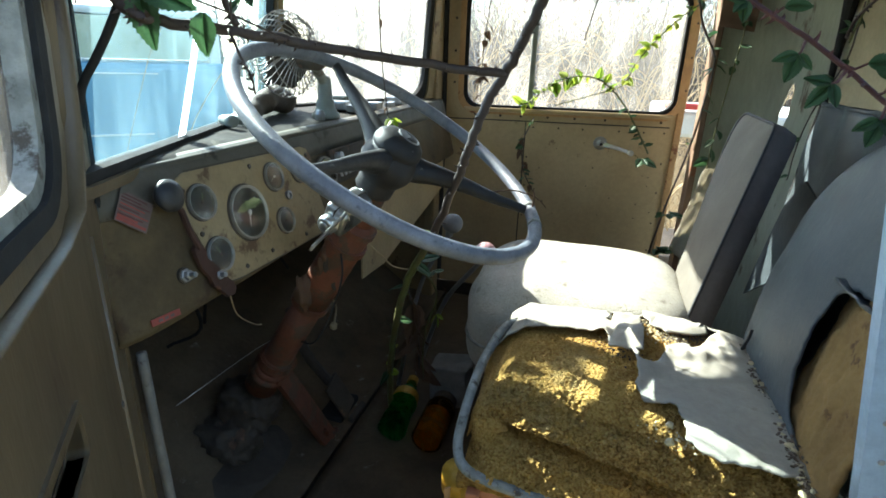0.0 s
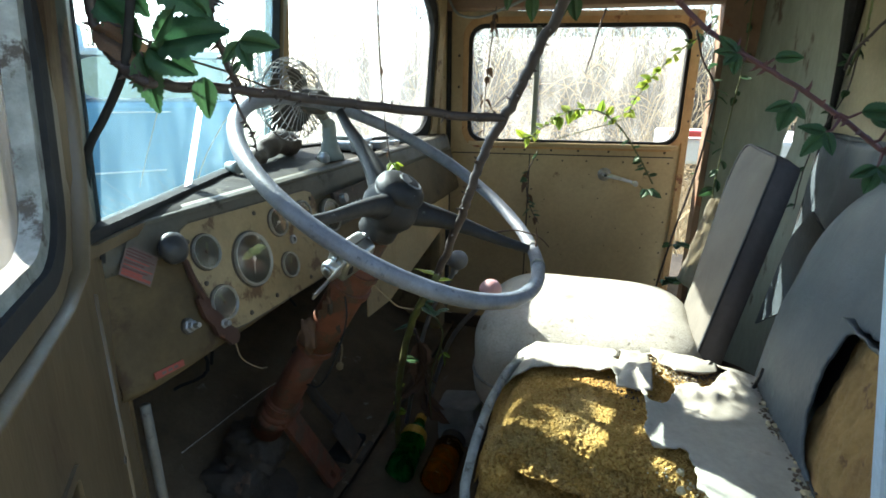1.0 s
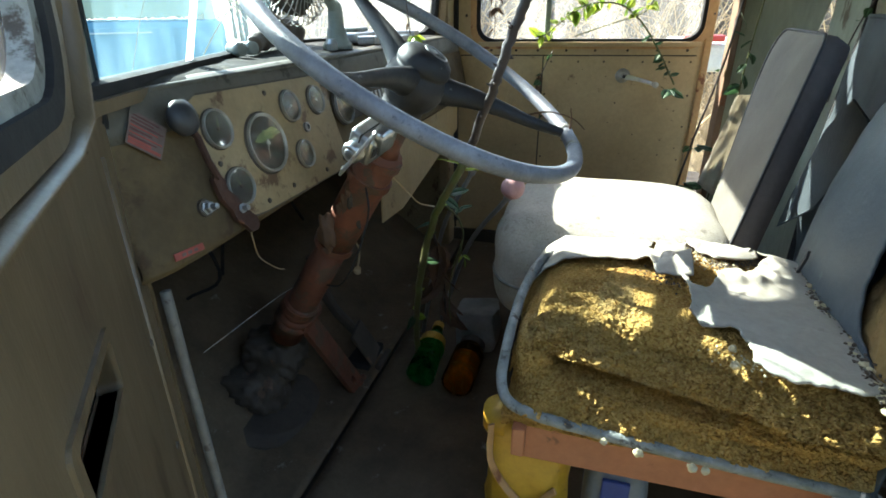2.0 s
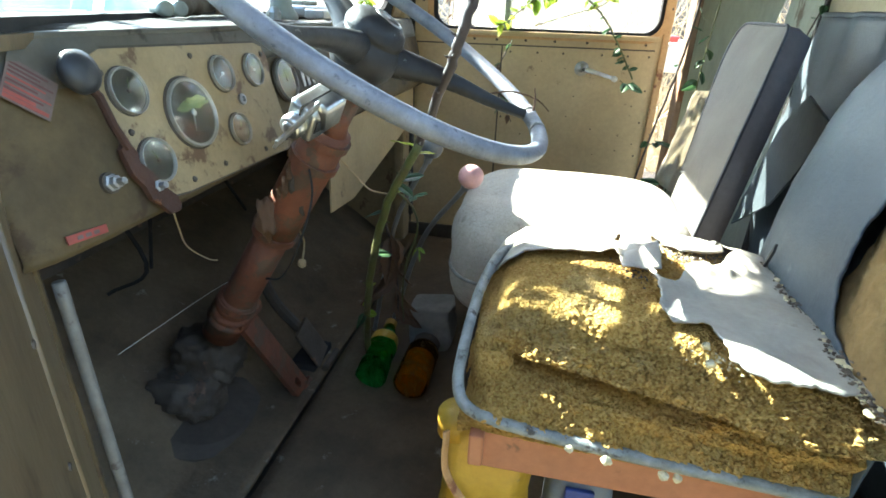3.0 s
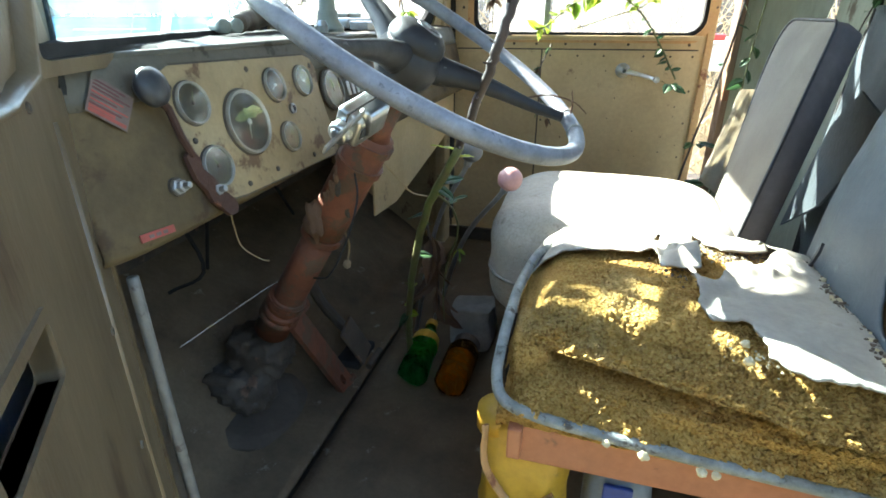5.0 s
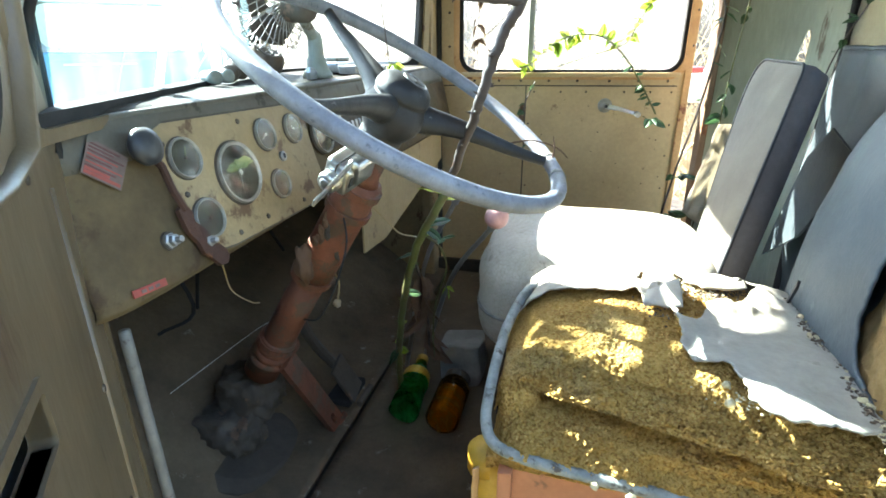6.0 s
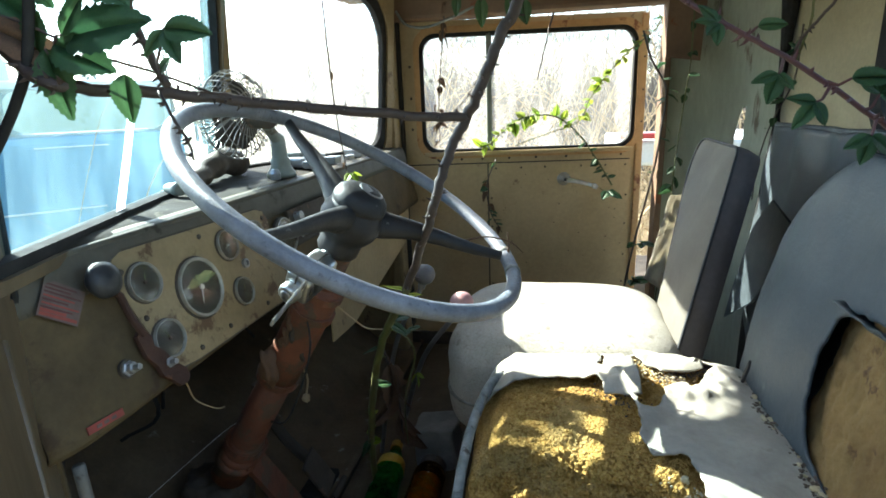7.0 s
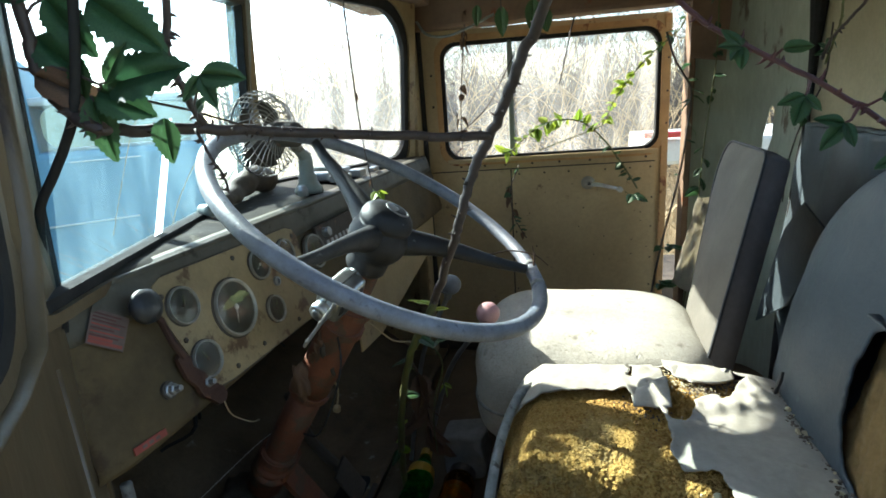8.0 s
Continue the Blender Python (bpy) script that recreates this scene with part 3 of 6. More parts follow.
def cab_shell():
    # rear wall, with the window opening
    m = axes((0.672, 0, 0), (0, 1, 0), (0, 0, 1))
    rear = tagged(part("wall_rear", ring(rrect(0.50, 0.86, 1.86, 2.16, 0.01), rrect(0.68, 1.70, 1.325, 2.06, 0.06), 0, 0.03, m), CREAM), "yellowed cream board behind the seats", "wall", kind="structure")
    part("window_frame", ring(rrect(0.665, 1.685, 1.345, 2.075, 0.07), rrect(0.695, 1.715, 1.31, 2.045, 0.05), -0.014, 0.008, m), RUBBER, rear, "black rubber window seal")
    part("pane", sheet(rrect(0.69, 1.71, 1.315, 2.05, 0.05), 0.012, m), GLASS_D, rear)

    # slack padded sheet below the rear window
    def pad(u, v):
        y, z = 0.56 + u * 1.19, 0.93 + v * 0.765
        return (0.646 - 0.018 * math.sin(math.pi * v) + 0.012 * nz(y, z, 0, 7) + 0.005 * math.sin(40 * y) * v ** 4, y, z + 0.006 * nz(y, 9, 0, 9) * v)
    pad_ob = tagged(part("back_pad", surface(60, 40, pad), BLUEGREY, smooth=True, thick=0.008), "slack blue grey vinyl sheet on the rear wall", "vinyl sheet")
    part("bead", tube([pad(k / 40, 1.0) for k in range(41)], 0.006, 8), BLUEGREY, pad_ob, smooth=True)

    # curved corner panel behind the passenger door, with a tear
    plan = spline([(0.408, 1.935, 0), (0.47, 1.94, 0), (0.56, 1.925, 0), (0.625, 1.88, 0), (0.655, 1.80, 0), (0.660, 1.765, 0)], 8)

    def corner(u, v):
        k = u * (len(plan) - 1)
        i = min(int(k), len(plan) - 2)
        p = plan[i].lerp(plan[i + 1], k - i)
        z = 0.90 + v * 1.25
        return (p.x + 0.006 * nz(p.x, z, 0, 6), p.y + 0.006 * nz(p.x, z, 5, 8), z)

    def whole(u, v):
        z = 0.90 + v * 1.25
        w = 0.010 + 0.024 * max(0, 1 - abs(z - 1.655) / 0.10)
        slit = abs(u - 0.555 - 0.15 * (z - 1.66)) < w and 1.615 < z < 1.735
        low = abs(u - 0.50) < 0.08 and 1.30 < z < 1.44 and u - 0.5 < (z - 1.30) * 0.7
        return not slit and not low
    tagged(part("wall_corner", soften_edge(surface(120, 200, corner, whole)), SAGE, smooth=True, thick=0.004), "peeling sage green cab corner panel with a tear", "wall", kind="structure")
    # uneven black strip drawn in place of the dark gap at the corner
    tagged(part("trim_corner", tube([(0.655, 1.755, 0.95), (0.652, 1.748, 1.45), (0.652, 1.745, 1.60), (0.654, 1.748, 1.72), (0.655, 1.75, 1.88), (0.655, 1.752, 2.12)], [0.026, 0.024, 0.015, 0.006, 0.012, 0.030], 10), RUBBER), "black strip filling the shaded gap in the cab corner", "strip", kind="structure")

    # passenger pillar, edge strip and header
    tagged(part("pillar_rear", box((0.396, 1.905, 0.90), (0.414, 1.985, 2.12), 0.004), BROWN), "rusty brown door pillar edge", "pillar", kind="structure")
    tagged(part("wall_patch", plate([(0.396, 1.885), (0.49, 1.870), (0.50, 2.10), (0.396, 2.10)], 1.895, 1.901, Matrix(((1, 0, 0, 0), (0, 0, 1, 0), (0, 1, 0, 0), (0, 0, 0, 1)))), BROWN), "rust brown patch at the top of the pillar", "panel", kind="structure")
    tagged(part("header_right", box((-0.47, 1.90, 2.035), (0.42, 1.98, 2.13), 0.012), BROWN), "dark rusty header over the passenger door", "header", kind="structure")
    tagged(part("pillar_front_right", box((-0.462, 1.862, 0.92), (-0.420, 1.945, 2.13), 0.010), TAN), "tan painted front pillar on the passenger side", "pillar", kind="structure")
    tagged(part("door_seal", tube([(-0.417, 1.936, 1.0), (-0.417, 1.936, 2.05)], 0.011, 8), RUBBER), "perished black door seal", "seal", kind="structure")
    tagged(part("kick_panel", box((-0.86, 1.895, 0.92), (-0.44, 1.915, 1.63), 0.004), TAN), "tan kick panel under the dashboard end", "panel", kind="structure")

    # roof and driver's side above and behind the opening
    def roof(u, v):
        x, y = -0.60 + u * 1.30, 0.47 + v * 1.55
        return (x, y, 2.13 + 0.05 * math.sin(math.pi * v) * math.sin(math.pi * u) ** 0.5 + 0.003 * nz(x, y, 0, 6))
    tagged(part("ceiling", surface(30, 30, roof), BROWN, smooth=True, thick=0.03), "rust stained bare metal cab roof", "ceiling", kind="structure")
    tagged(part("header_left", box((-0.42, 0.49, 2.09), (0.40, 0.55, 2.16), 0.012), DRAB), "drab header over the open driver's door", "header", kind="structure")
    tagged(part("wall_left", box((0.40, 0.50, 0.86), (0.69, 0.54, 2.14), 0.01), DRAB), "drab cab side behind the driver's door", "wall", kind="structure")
    tagged(part("sill_right", box((-0.44, 1.928, 0.86), (0.40, 1.940, 0.972), 0.004), DARK), "grimy raised sill lip under the passenger door", "sill", kind="structure")
    tagged(part("trim_hinge", box((-0.436, 1.950, 0.93), (-0.402, 1.956, 2.03), 0.001), RUBBER), "black rubber flap over the door hinge gap", "seal", kind="structure")
    sill = tagged(part("door_sill", box((-0.40, 0.49, 0.84), (0.42, 0.56, 0.925), 0.012), DRAB), "worn drab door sill", "sill", kind="structure")
    # pale blue jamb with its row of rivets
    jamb = thing("door_jamb", (0.36, 0.55, 0.92), "light blue painted door jamb strip with rivets", "jamb", kind="structure")
    line = [(0.29, 1.80), (0.297, 1.69), (0.32, 1.55), (0.345, 1.40), (0.40, 0.93), (0.47, 0.93), (0.47, 1.80)]
    flip = Matrix(((1, 0, 0, 0), (0, 0, 1, 0), (0, 1, 0, 0), (0, 0, 0, 1)))
    part("strip", plate(line, 0.542, 0.556, flip), JAMB, jamb)
    for k in range(15):
        z = 1.70 - 0.035 * k
        x = 0.297 + (1.69 - z) * 0.168 + 0.012
        part("rivet", lathe([(0.0028, 0), (0.0022, 0.0012), (0, 0.0018)], pose(x, 0.542, z, 90, 0, 0), 8), STEEL, jamb)
    return sill


def windscreen():
    """A two-pane screen, bent at the middle post."""
    s = thing("window_1", (-0.55, 1.25, 1.64), "two-pane truck windscreen with dirty bluish glass", "windscreen", kind="structure")
    rake = Vector((0.10, 0, 1))
    for a, b, mt, rr in (((-0.383, 0.4816, 1.612), (-0.650, 1.238, 1.612), GLASS_L, (0.05, 0.06, 0.03, 0.035)), ((-0.650, 1.272, 1.612), (-0.462, 1.850, 1.612), GLASS_R, (0.13, 0.05, 0.035, 0.07))):
        u = Vector(b) - Vector(a)
        w = u.length
        m = axes(a, u, rake)
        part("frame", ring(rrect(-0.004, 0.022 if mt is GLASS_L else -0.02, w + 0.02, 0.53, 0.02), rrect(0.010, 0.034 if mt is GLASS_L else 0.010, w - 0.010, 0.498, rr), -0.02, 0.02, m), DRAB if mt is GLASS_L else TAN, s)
        part("gasket", ring(rrect(0.006, 0.028 if mt is GLASS_L else 0.004, w - 0.005, 0.502, tuple(q + 0.008 for q in rr)), rrect(0.016, 0.046, w - (0.020 if mt is GLASS_L else 0.030), 0.470, tuple(q - 0.004 for q in rr)), -0.006, 0.014, m), RUBBER, s, "black rubber gasket")
        part("pane", sheet(rrect(0.014, 0.030 if mt is GLASS_L else 0.016, w - 0.014, 0.492, rr), 0.0, m), mt, s)
        if mt is GLASS_L:
            # pale translucent streak, slanting up the pane
            part("dust_smear", sheet([(0.350, 0.118), (0.314, 0.046), (0.288, 0.046), (0.326, 0.120), (0.362, 0.196), (0.388, 0.200)][::-1], 0.003, m), PALE_STREAK, s, "pale streak on the left glass")
    part("post", tube([(-0.655, 1.257, 1.63), (-0.594, 1.262, 2.12)], 0.0165, 12), DUSTY, s, "slim blue grey middle post")
    # unseen block above the view, added to shade a band of seat cover
    part("centre_bracket", box((-0.622, 1.160, 2.030), (-0.590, 1.268, 2.125), 0.012), DARK, s, "unseen block added to shade a strip of the seat")
    part("crown", box((-0.60, 0.52, 2.105), (-0.36, 1.93, 2.14), 0.012), BROWN, s)

    def cowl(u, v):
        y = 0.535 + 1.415 * u
        edge = (-0.383 - 0.353 * (y - 0.4816) if y < 1.255 else -0.65 + 0.325 * (y - 1.272)) - 0.016
        x = edge + (-0.93 - edge) * v
        return (x, y, 1.590 - 0.140 * v - 0.02 * v * v)
    part("cowl", surface(40, 10, cowl), VAN, s, "faded blue outer cowl", smooth=True, thick=0.006)
    return s


def front_pillar():
    """The driver's front pillar with its flange and worn seal."""
    p = thing("pillar_front_left", (-0.40, 0.55, 0.92), "drab front door pillar with a worn seal", "pillar", kind="structure")
    part("post", box((-0.47, 0.490, 0.90), (-0.408, 0.528, 2.13), 0.010), DRAB, p)
    part("seal", tube([(-0.404, 0.546, 0.93), (-0.404, 0.548, 1.4), (-0.404, 0.546, 1.60)], 0.006, 8), RUBBER, p, "cracked rubber seal")
    part("flange", tube(spline([(-0.398, 0.566, 1.428), (-0.396, 0.566, 1.30), (-0.388, 0.562, 1.12), (-0.384, 0.56, 0.95)]), 0.0062, 8), STRIP, p, "pale grubby flange strip", smooth=True)
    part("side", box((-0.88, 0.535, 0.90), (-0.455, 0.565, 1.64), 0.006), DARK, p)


# ---- doors ----
def screw(at, m, parent, r=0.0035):
    part("screw", lathe([(r, 0), (r * 0.8, 0.0016), (0, 0.002)], m @ Matrix.Translation(at), 8), DARK, parent)


def passenger_door():
    d = thing("passenger_door", (-0.03, 1.99, 0.93), "mustard painted passenger door, ajar, with a rusty frame", "door")
    m = axes((-0.42, 1.941, 0), (0.9904, 0.138, 0), (0, 0, 1))
    part("skin", ring(rrect(0.006, 0.93, 0.792, 2.035, 0.012), rrect(0.072, 1.622, 0.765, 1.995, 0.05), -0.045, 0.0, m), TAN_DOOR, d)
    part("window_frame", ring(rrect(0.052, 1.600, 0.785, 2.018, 0.062), rrect(0.070, 1.618, 0.768, 1.998, 0.052), 0.0, 0.010, m), TAN_EDGE, d, "rusty pressed window surround")
    part("edge", box((0.776, 0.94, -0.05), (0.798, 2.03, 0.006), 0.003, m), TAN_EDGE, d, "rusty orange door edge")
    part("seal", ring(rrect(0.068, 1.617, 0.770, 2.0, 0.054), rrect(0.082, 1.630, 0.757, 1.986, 0.045), -0.020, 0.004, m), RUBBER, d, "black glass seal")
    part("pane", sheet(rrect(0.305, 1.625, 0.762, 1.99, 0.03), -0.014, m), GLASS_D, d)
    part("quarter_pane", sheet(rrect(0.076, 1.625, 0.287, 1.99, 0.03), -0.014, m), GLASS_D, d)
    part("divider", box((0.287, 1.622, -0.022), (0.305, 1.995, 0.004), 0.003, m), DUSTY, d, "grey divider bar")
    part("ledge", box((0.075, 1.608, 0.0), (0.765, 1.622, 0.014), 0.004, m), TAN_DOOR, d)
    panel = part("panel", plate(rrect(0.291, 1.02, 0.760, 1.578, 0.006), 0.0005, 0.0035, m), TAN_DOOR, d, "screwed-on access panel")
    part("panel", plate(rrect(0.02, 1.02, 0.286, 1.578, 0.006), 0.0005, 0.003, m), TAN_DOOR, d)
    part("seam", box((0.2862, 1.02, 0.0006), (0.2908, 1.578, 0.0014), 0, m), DARK, d, "dark panel seam")
    part("seam", box((0.02, 1.5785, 0.0006), (0.760, 1.5825, 0.0014), 0, m), DARK, d, "dark panel seam")
    for x in (0.315, 0.40, 0.48, 0.60, 0.68, 0.745):
        screw((x, 1.562, 0.0035), m, panel)
    for x in (0.30, 0.752):
        for z in (1.46, 1.36, 1.25, 1.15):
            screw((x, z, 0.0035), m, panel)
    for x in (0.12, 0.20, 0.27, 0.36, 0.45, 0.55, 0.64, 0.73):
        screw((x, 1.596, 0.001), m, d, 0.0045)
    for z in (1.70, 1.80, 1.90):
        screw((0.038, z, 0.001), m, d, 0.0045)
        screw((0.789, z, 0.007), m, d, 0.0035)
    crank = part("crank", lathe([(0.0225, 0), (0.0225, 0.004), (0.019, 0.007), (0.013, 0.008), (0.0115, 0.022), (0.0095, 0.026), (0.0, 0.027)], m @ Matrix.Translation((0.543, 1.52, 0.003)), 22), BEZEL, d, "worn window crank", smooth=True)
    part("arm", tube([m @ Vector(p) for p in ((0.543, 1.52, 0.023), (0.585, 1.512, 0.027), (0.64, 1.497, 0.033))], [0.0105, 0.0075, 0.0066], 10, flat=0.6), CHROME, crank, smooth=True)
    part("grip", lathe([(0.006, 0), (0.009, 0.004), (0.009, 0.02), (0.0, 0.023)], m @ Matrix.Translation((0.64, 1.497, 0.03)), 12), CHROME, crank)
    part("bush", lathe([(0.0055, 0.0), (0.0055, 0.003), (0.0, 0.0034)], m @ Matrix.Translation((0.543, 1.52, 0.0315)), 12), BLACK, crank)
    # dents of rust on the panel
    rng = random.Random(8)
    for _ in range(16):
        x, z = rng.uniform(0.32, 0.74), rng.uniform(1.22, 1.55)
        screw((x, z, 0.003), m, panel, rng.uniform(0.0015, 0.003))


def driver_door():
    d = thing("driver_door", (-0.20, 0.30, 0.93), "drab weathered driver's door standing open", "door")
    # z of this pose points into the cab
    m = axes((-0.383, 0.527, 0), (0.63, -0.777, 0), (0, 0, 1)) @ Matrix.Diagonal((1, 1, -1, 1))
    # the window part leans forward with the screen pillar
    lean = m @ Matrix(((1, -0.28, 0, 0.28 * 1.62), (0, 1, 0, 0), (0, 0, 1, 0), (0, 0, 0, 1)))
    hole = rrect(0.185, 1.466, 0.300, 1.506, 0.006)
    part("skin", ring(rrect(-0.026, 1.618, 0.95, 2.10, 0.02), rrect(0.112, 1.650, 0.86, 2.03, 0.06), -0.05, 0.0, lean), DRAB, d)
    part("lower_skin", ring(rrect(-0.026, 0.93, 0.90, 1.620, 0.004), hole, -0.014, 0.0, m), DRAB, d)
    part("press_line", tube([lean @ Vector((x, z, 0.0)) for x, z in ((0.058, 2.05), (0.056, 1.76), (0.060, 1.70), (0.085, 1.640), (0.150, 1.628), (0.40, 1.626), (0.88, 1.626))], 0.013, 12, flat=0.35), DRAB, d, "rounded pressing round the window", smooth=True)
    part("outer_skin", box((0.004, 0.93, -0.056), (0.90, 1.60, -0.050), 0.0, m), JAMB, d, "light blue outer skin")
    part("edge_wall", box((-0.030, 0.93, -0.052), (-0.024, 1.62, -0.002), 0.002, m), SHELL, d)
    part("recess_lip", ring(rrect(0.176, 1.457, 0.312, 1.515, 0.010), hole, -0.012, 0.003, m), DRAB, d, "scuffed recess lip")
    part("recess_box", box((0.16, 1.44, -0.049), (0.32, 1.53, -0.044), 0.0, m), RED, d, "rusty recess bottom")
    part("window_rim", ring(rrect(0.094, 1.634, 0.84, 2.055, 0.07), rrect(0.118, 1.655, 0.80, 2.02, 0.055), -0.010, 0.005, lean), DRAB, d, "pressed window rim")
    part("gasket", ring(rrect(0.112, 1.650, 0.806, 2.026, 0.058), rrect(0.136, 1.666, 0.78, 2.0, 0.045), -0.020, 0.006, lean), RUBBER, d, "dark window gasket")
    part("bead", ring(rrect(0.132, 1.662, 0.784, 2.004, 0.048), rrect(0.152, 1.678, 0.768, 1.986, 0.040), -0.014, 0.001, lean), PIPING, d, "crazed pale bead")
    part("pane", sheet(rrect(0.136, 1.666, 0.78, 2.0, 0.045), -0.016, lean), GLASS_D, d)
    part("edge_seal", tube([m @ Vector(p) for p in ((-0.031, 0.95, -0.002), (-0.032, 1.62, -0.001))] + [lean @ Vector((-0.030, 2.08, -0.002))], 0.0042, 8), RUBBER, d, "torn edge seal")
    part("edge_strip", tube([m @ Vector(p) for p in ((-0.024, 0.95, 0.001), (-0.025, 1.45, 0.001))], 0.003, 6), SHELL, d, "rusty edge strip")
    part("fold_line", tube([m @ Vector(p) for p in ((0.030, 0.95, -0.001), (0.034, 1.30, -0.001), (0.030, 1.60, -0.001))], 0.004, 8, flat=0.5), DRAB, d, "soft fold down the door skin", smooth=True)
    for x, z, r in ((0.083, 1.619, 0.0045), (0.238, 1.620, 0.005), (0.040, 1.412, 0.0045), (0.055, 1.29, 0.0045), (0.010, 1.72, 0.003), (-0.010, 1.86, 0.003)):
        screw((x, z, 0.0), m, d, r)


cab_floor()
cab_shell()
windscreen()
front_pillar()
passenger_door()
driver_door()


# ---- dashboard ----
DASH = [(-0.64, 1.652), (-0.55, 1.650), (-0.425, 1.645), (-0.410, 1.641), (-0.4045, 1.632), (-0.398, 1.605), (-0.388, 1.565),
        (-0.378, 1.525), (-0.3705, 1.495), (-0.3655, 1.475), (-0.3655, 1.467), (-0.371, 1.461), (-0.40, 1.458)]
FACE_M = axes((-0.3815, 0.84, 1.54), (0, 1, 0), (-0.243, 0, 0.970))


def on_dash(y, z, out=0.0):
    """A point of the dashboard's sloping face."""
    return FACE_M @ Vector((y - 0.84, (z - 1.54) / 0.97, out))


def gauge(dash, y, z, r, face, angle, label, film=False):
    m = FACE_M @ Matrix.Translation((y - 0.84, (z - 1.54) / 0.97, 0.004))
    g = part("gauge", lathe([(r * 0.90, 0.001), (r * 0.90, 0.0), (0, 0.0)], m, 28), face, dash, label)
    part("bezel", lathe([(r * 1.02, -0.002), (r * 1.02, 0.004), (r * 1.005, 0.0065), (r * 0.985, 0.007), (r * 0.970, 0.005), (r * 0.945, 0.0040), (r * 0.925, 0.0052), (r * 0.905, 0.0048), (r * 0.895, 0.0)], m, 36), BEZEL, g, "dull metal bezel", smooth=True)
    part("rim", lathe([(r * 1.08, -0.002), (r * 1.08, 0.001), (r * 1.0, 0.003)], m, 36), DARK, g)
    n = 24 if r > 0.04 else 11
    bm = bmesh.new()
    for k in range(n + 1):
        a = radians(225 - 270 * k / n)
        ln = 0.16 if k % 4 == 0 else 0.09
        tube([m @ Vector((r * q * math.cos(a), r * q * math.sin(a), 0.0026)) for q in (0.78, 0.78 - ln)], r * 0.013, 4, bm=bm)
    ink = FADED_INK if face is FACE_PALE else WHITE
    part("scale", bm, ink, g, "worn scale marks")
    a = radians(angle)
    part("needle", tube([m @ Vector((r * q * math.cos(a), r * q * math.sin(a), 0.004)) for q in (-0.12, 0.55)], [r * 0.03, r * 0.015], 6), MOSS if face is FACE_PALE else WHITE, g)
    part("boss", lathe([(r * 0.09, 0.002), (r * 0.09, 0.005), (0, 0.006)], m, 14), ink, g)
    if film:
        c = m @ Vector((r * 0.15, r * 0.22, 0.0035))
        part("film", blob(c, r * 0.40, 4, (0.08, 1.45, 0.62), 3, 0.9), MOSS, g, "peeled greenish film")
    part("lens", lathe([(0, 0.0062), (r * 0.6, 0.0060), (r * 0.91, 0.005)], m, 28), LENS, g)


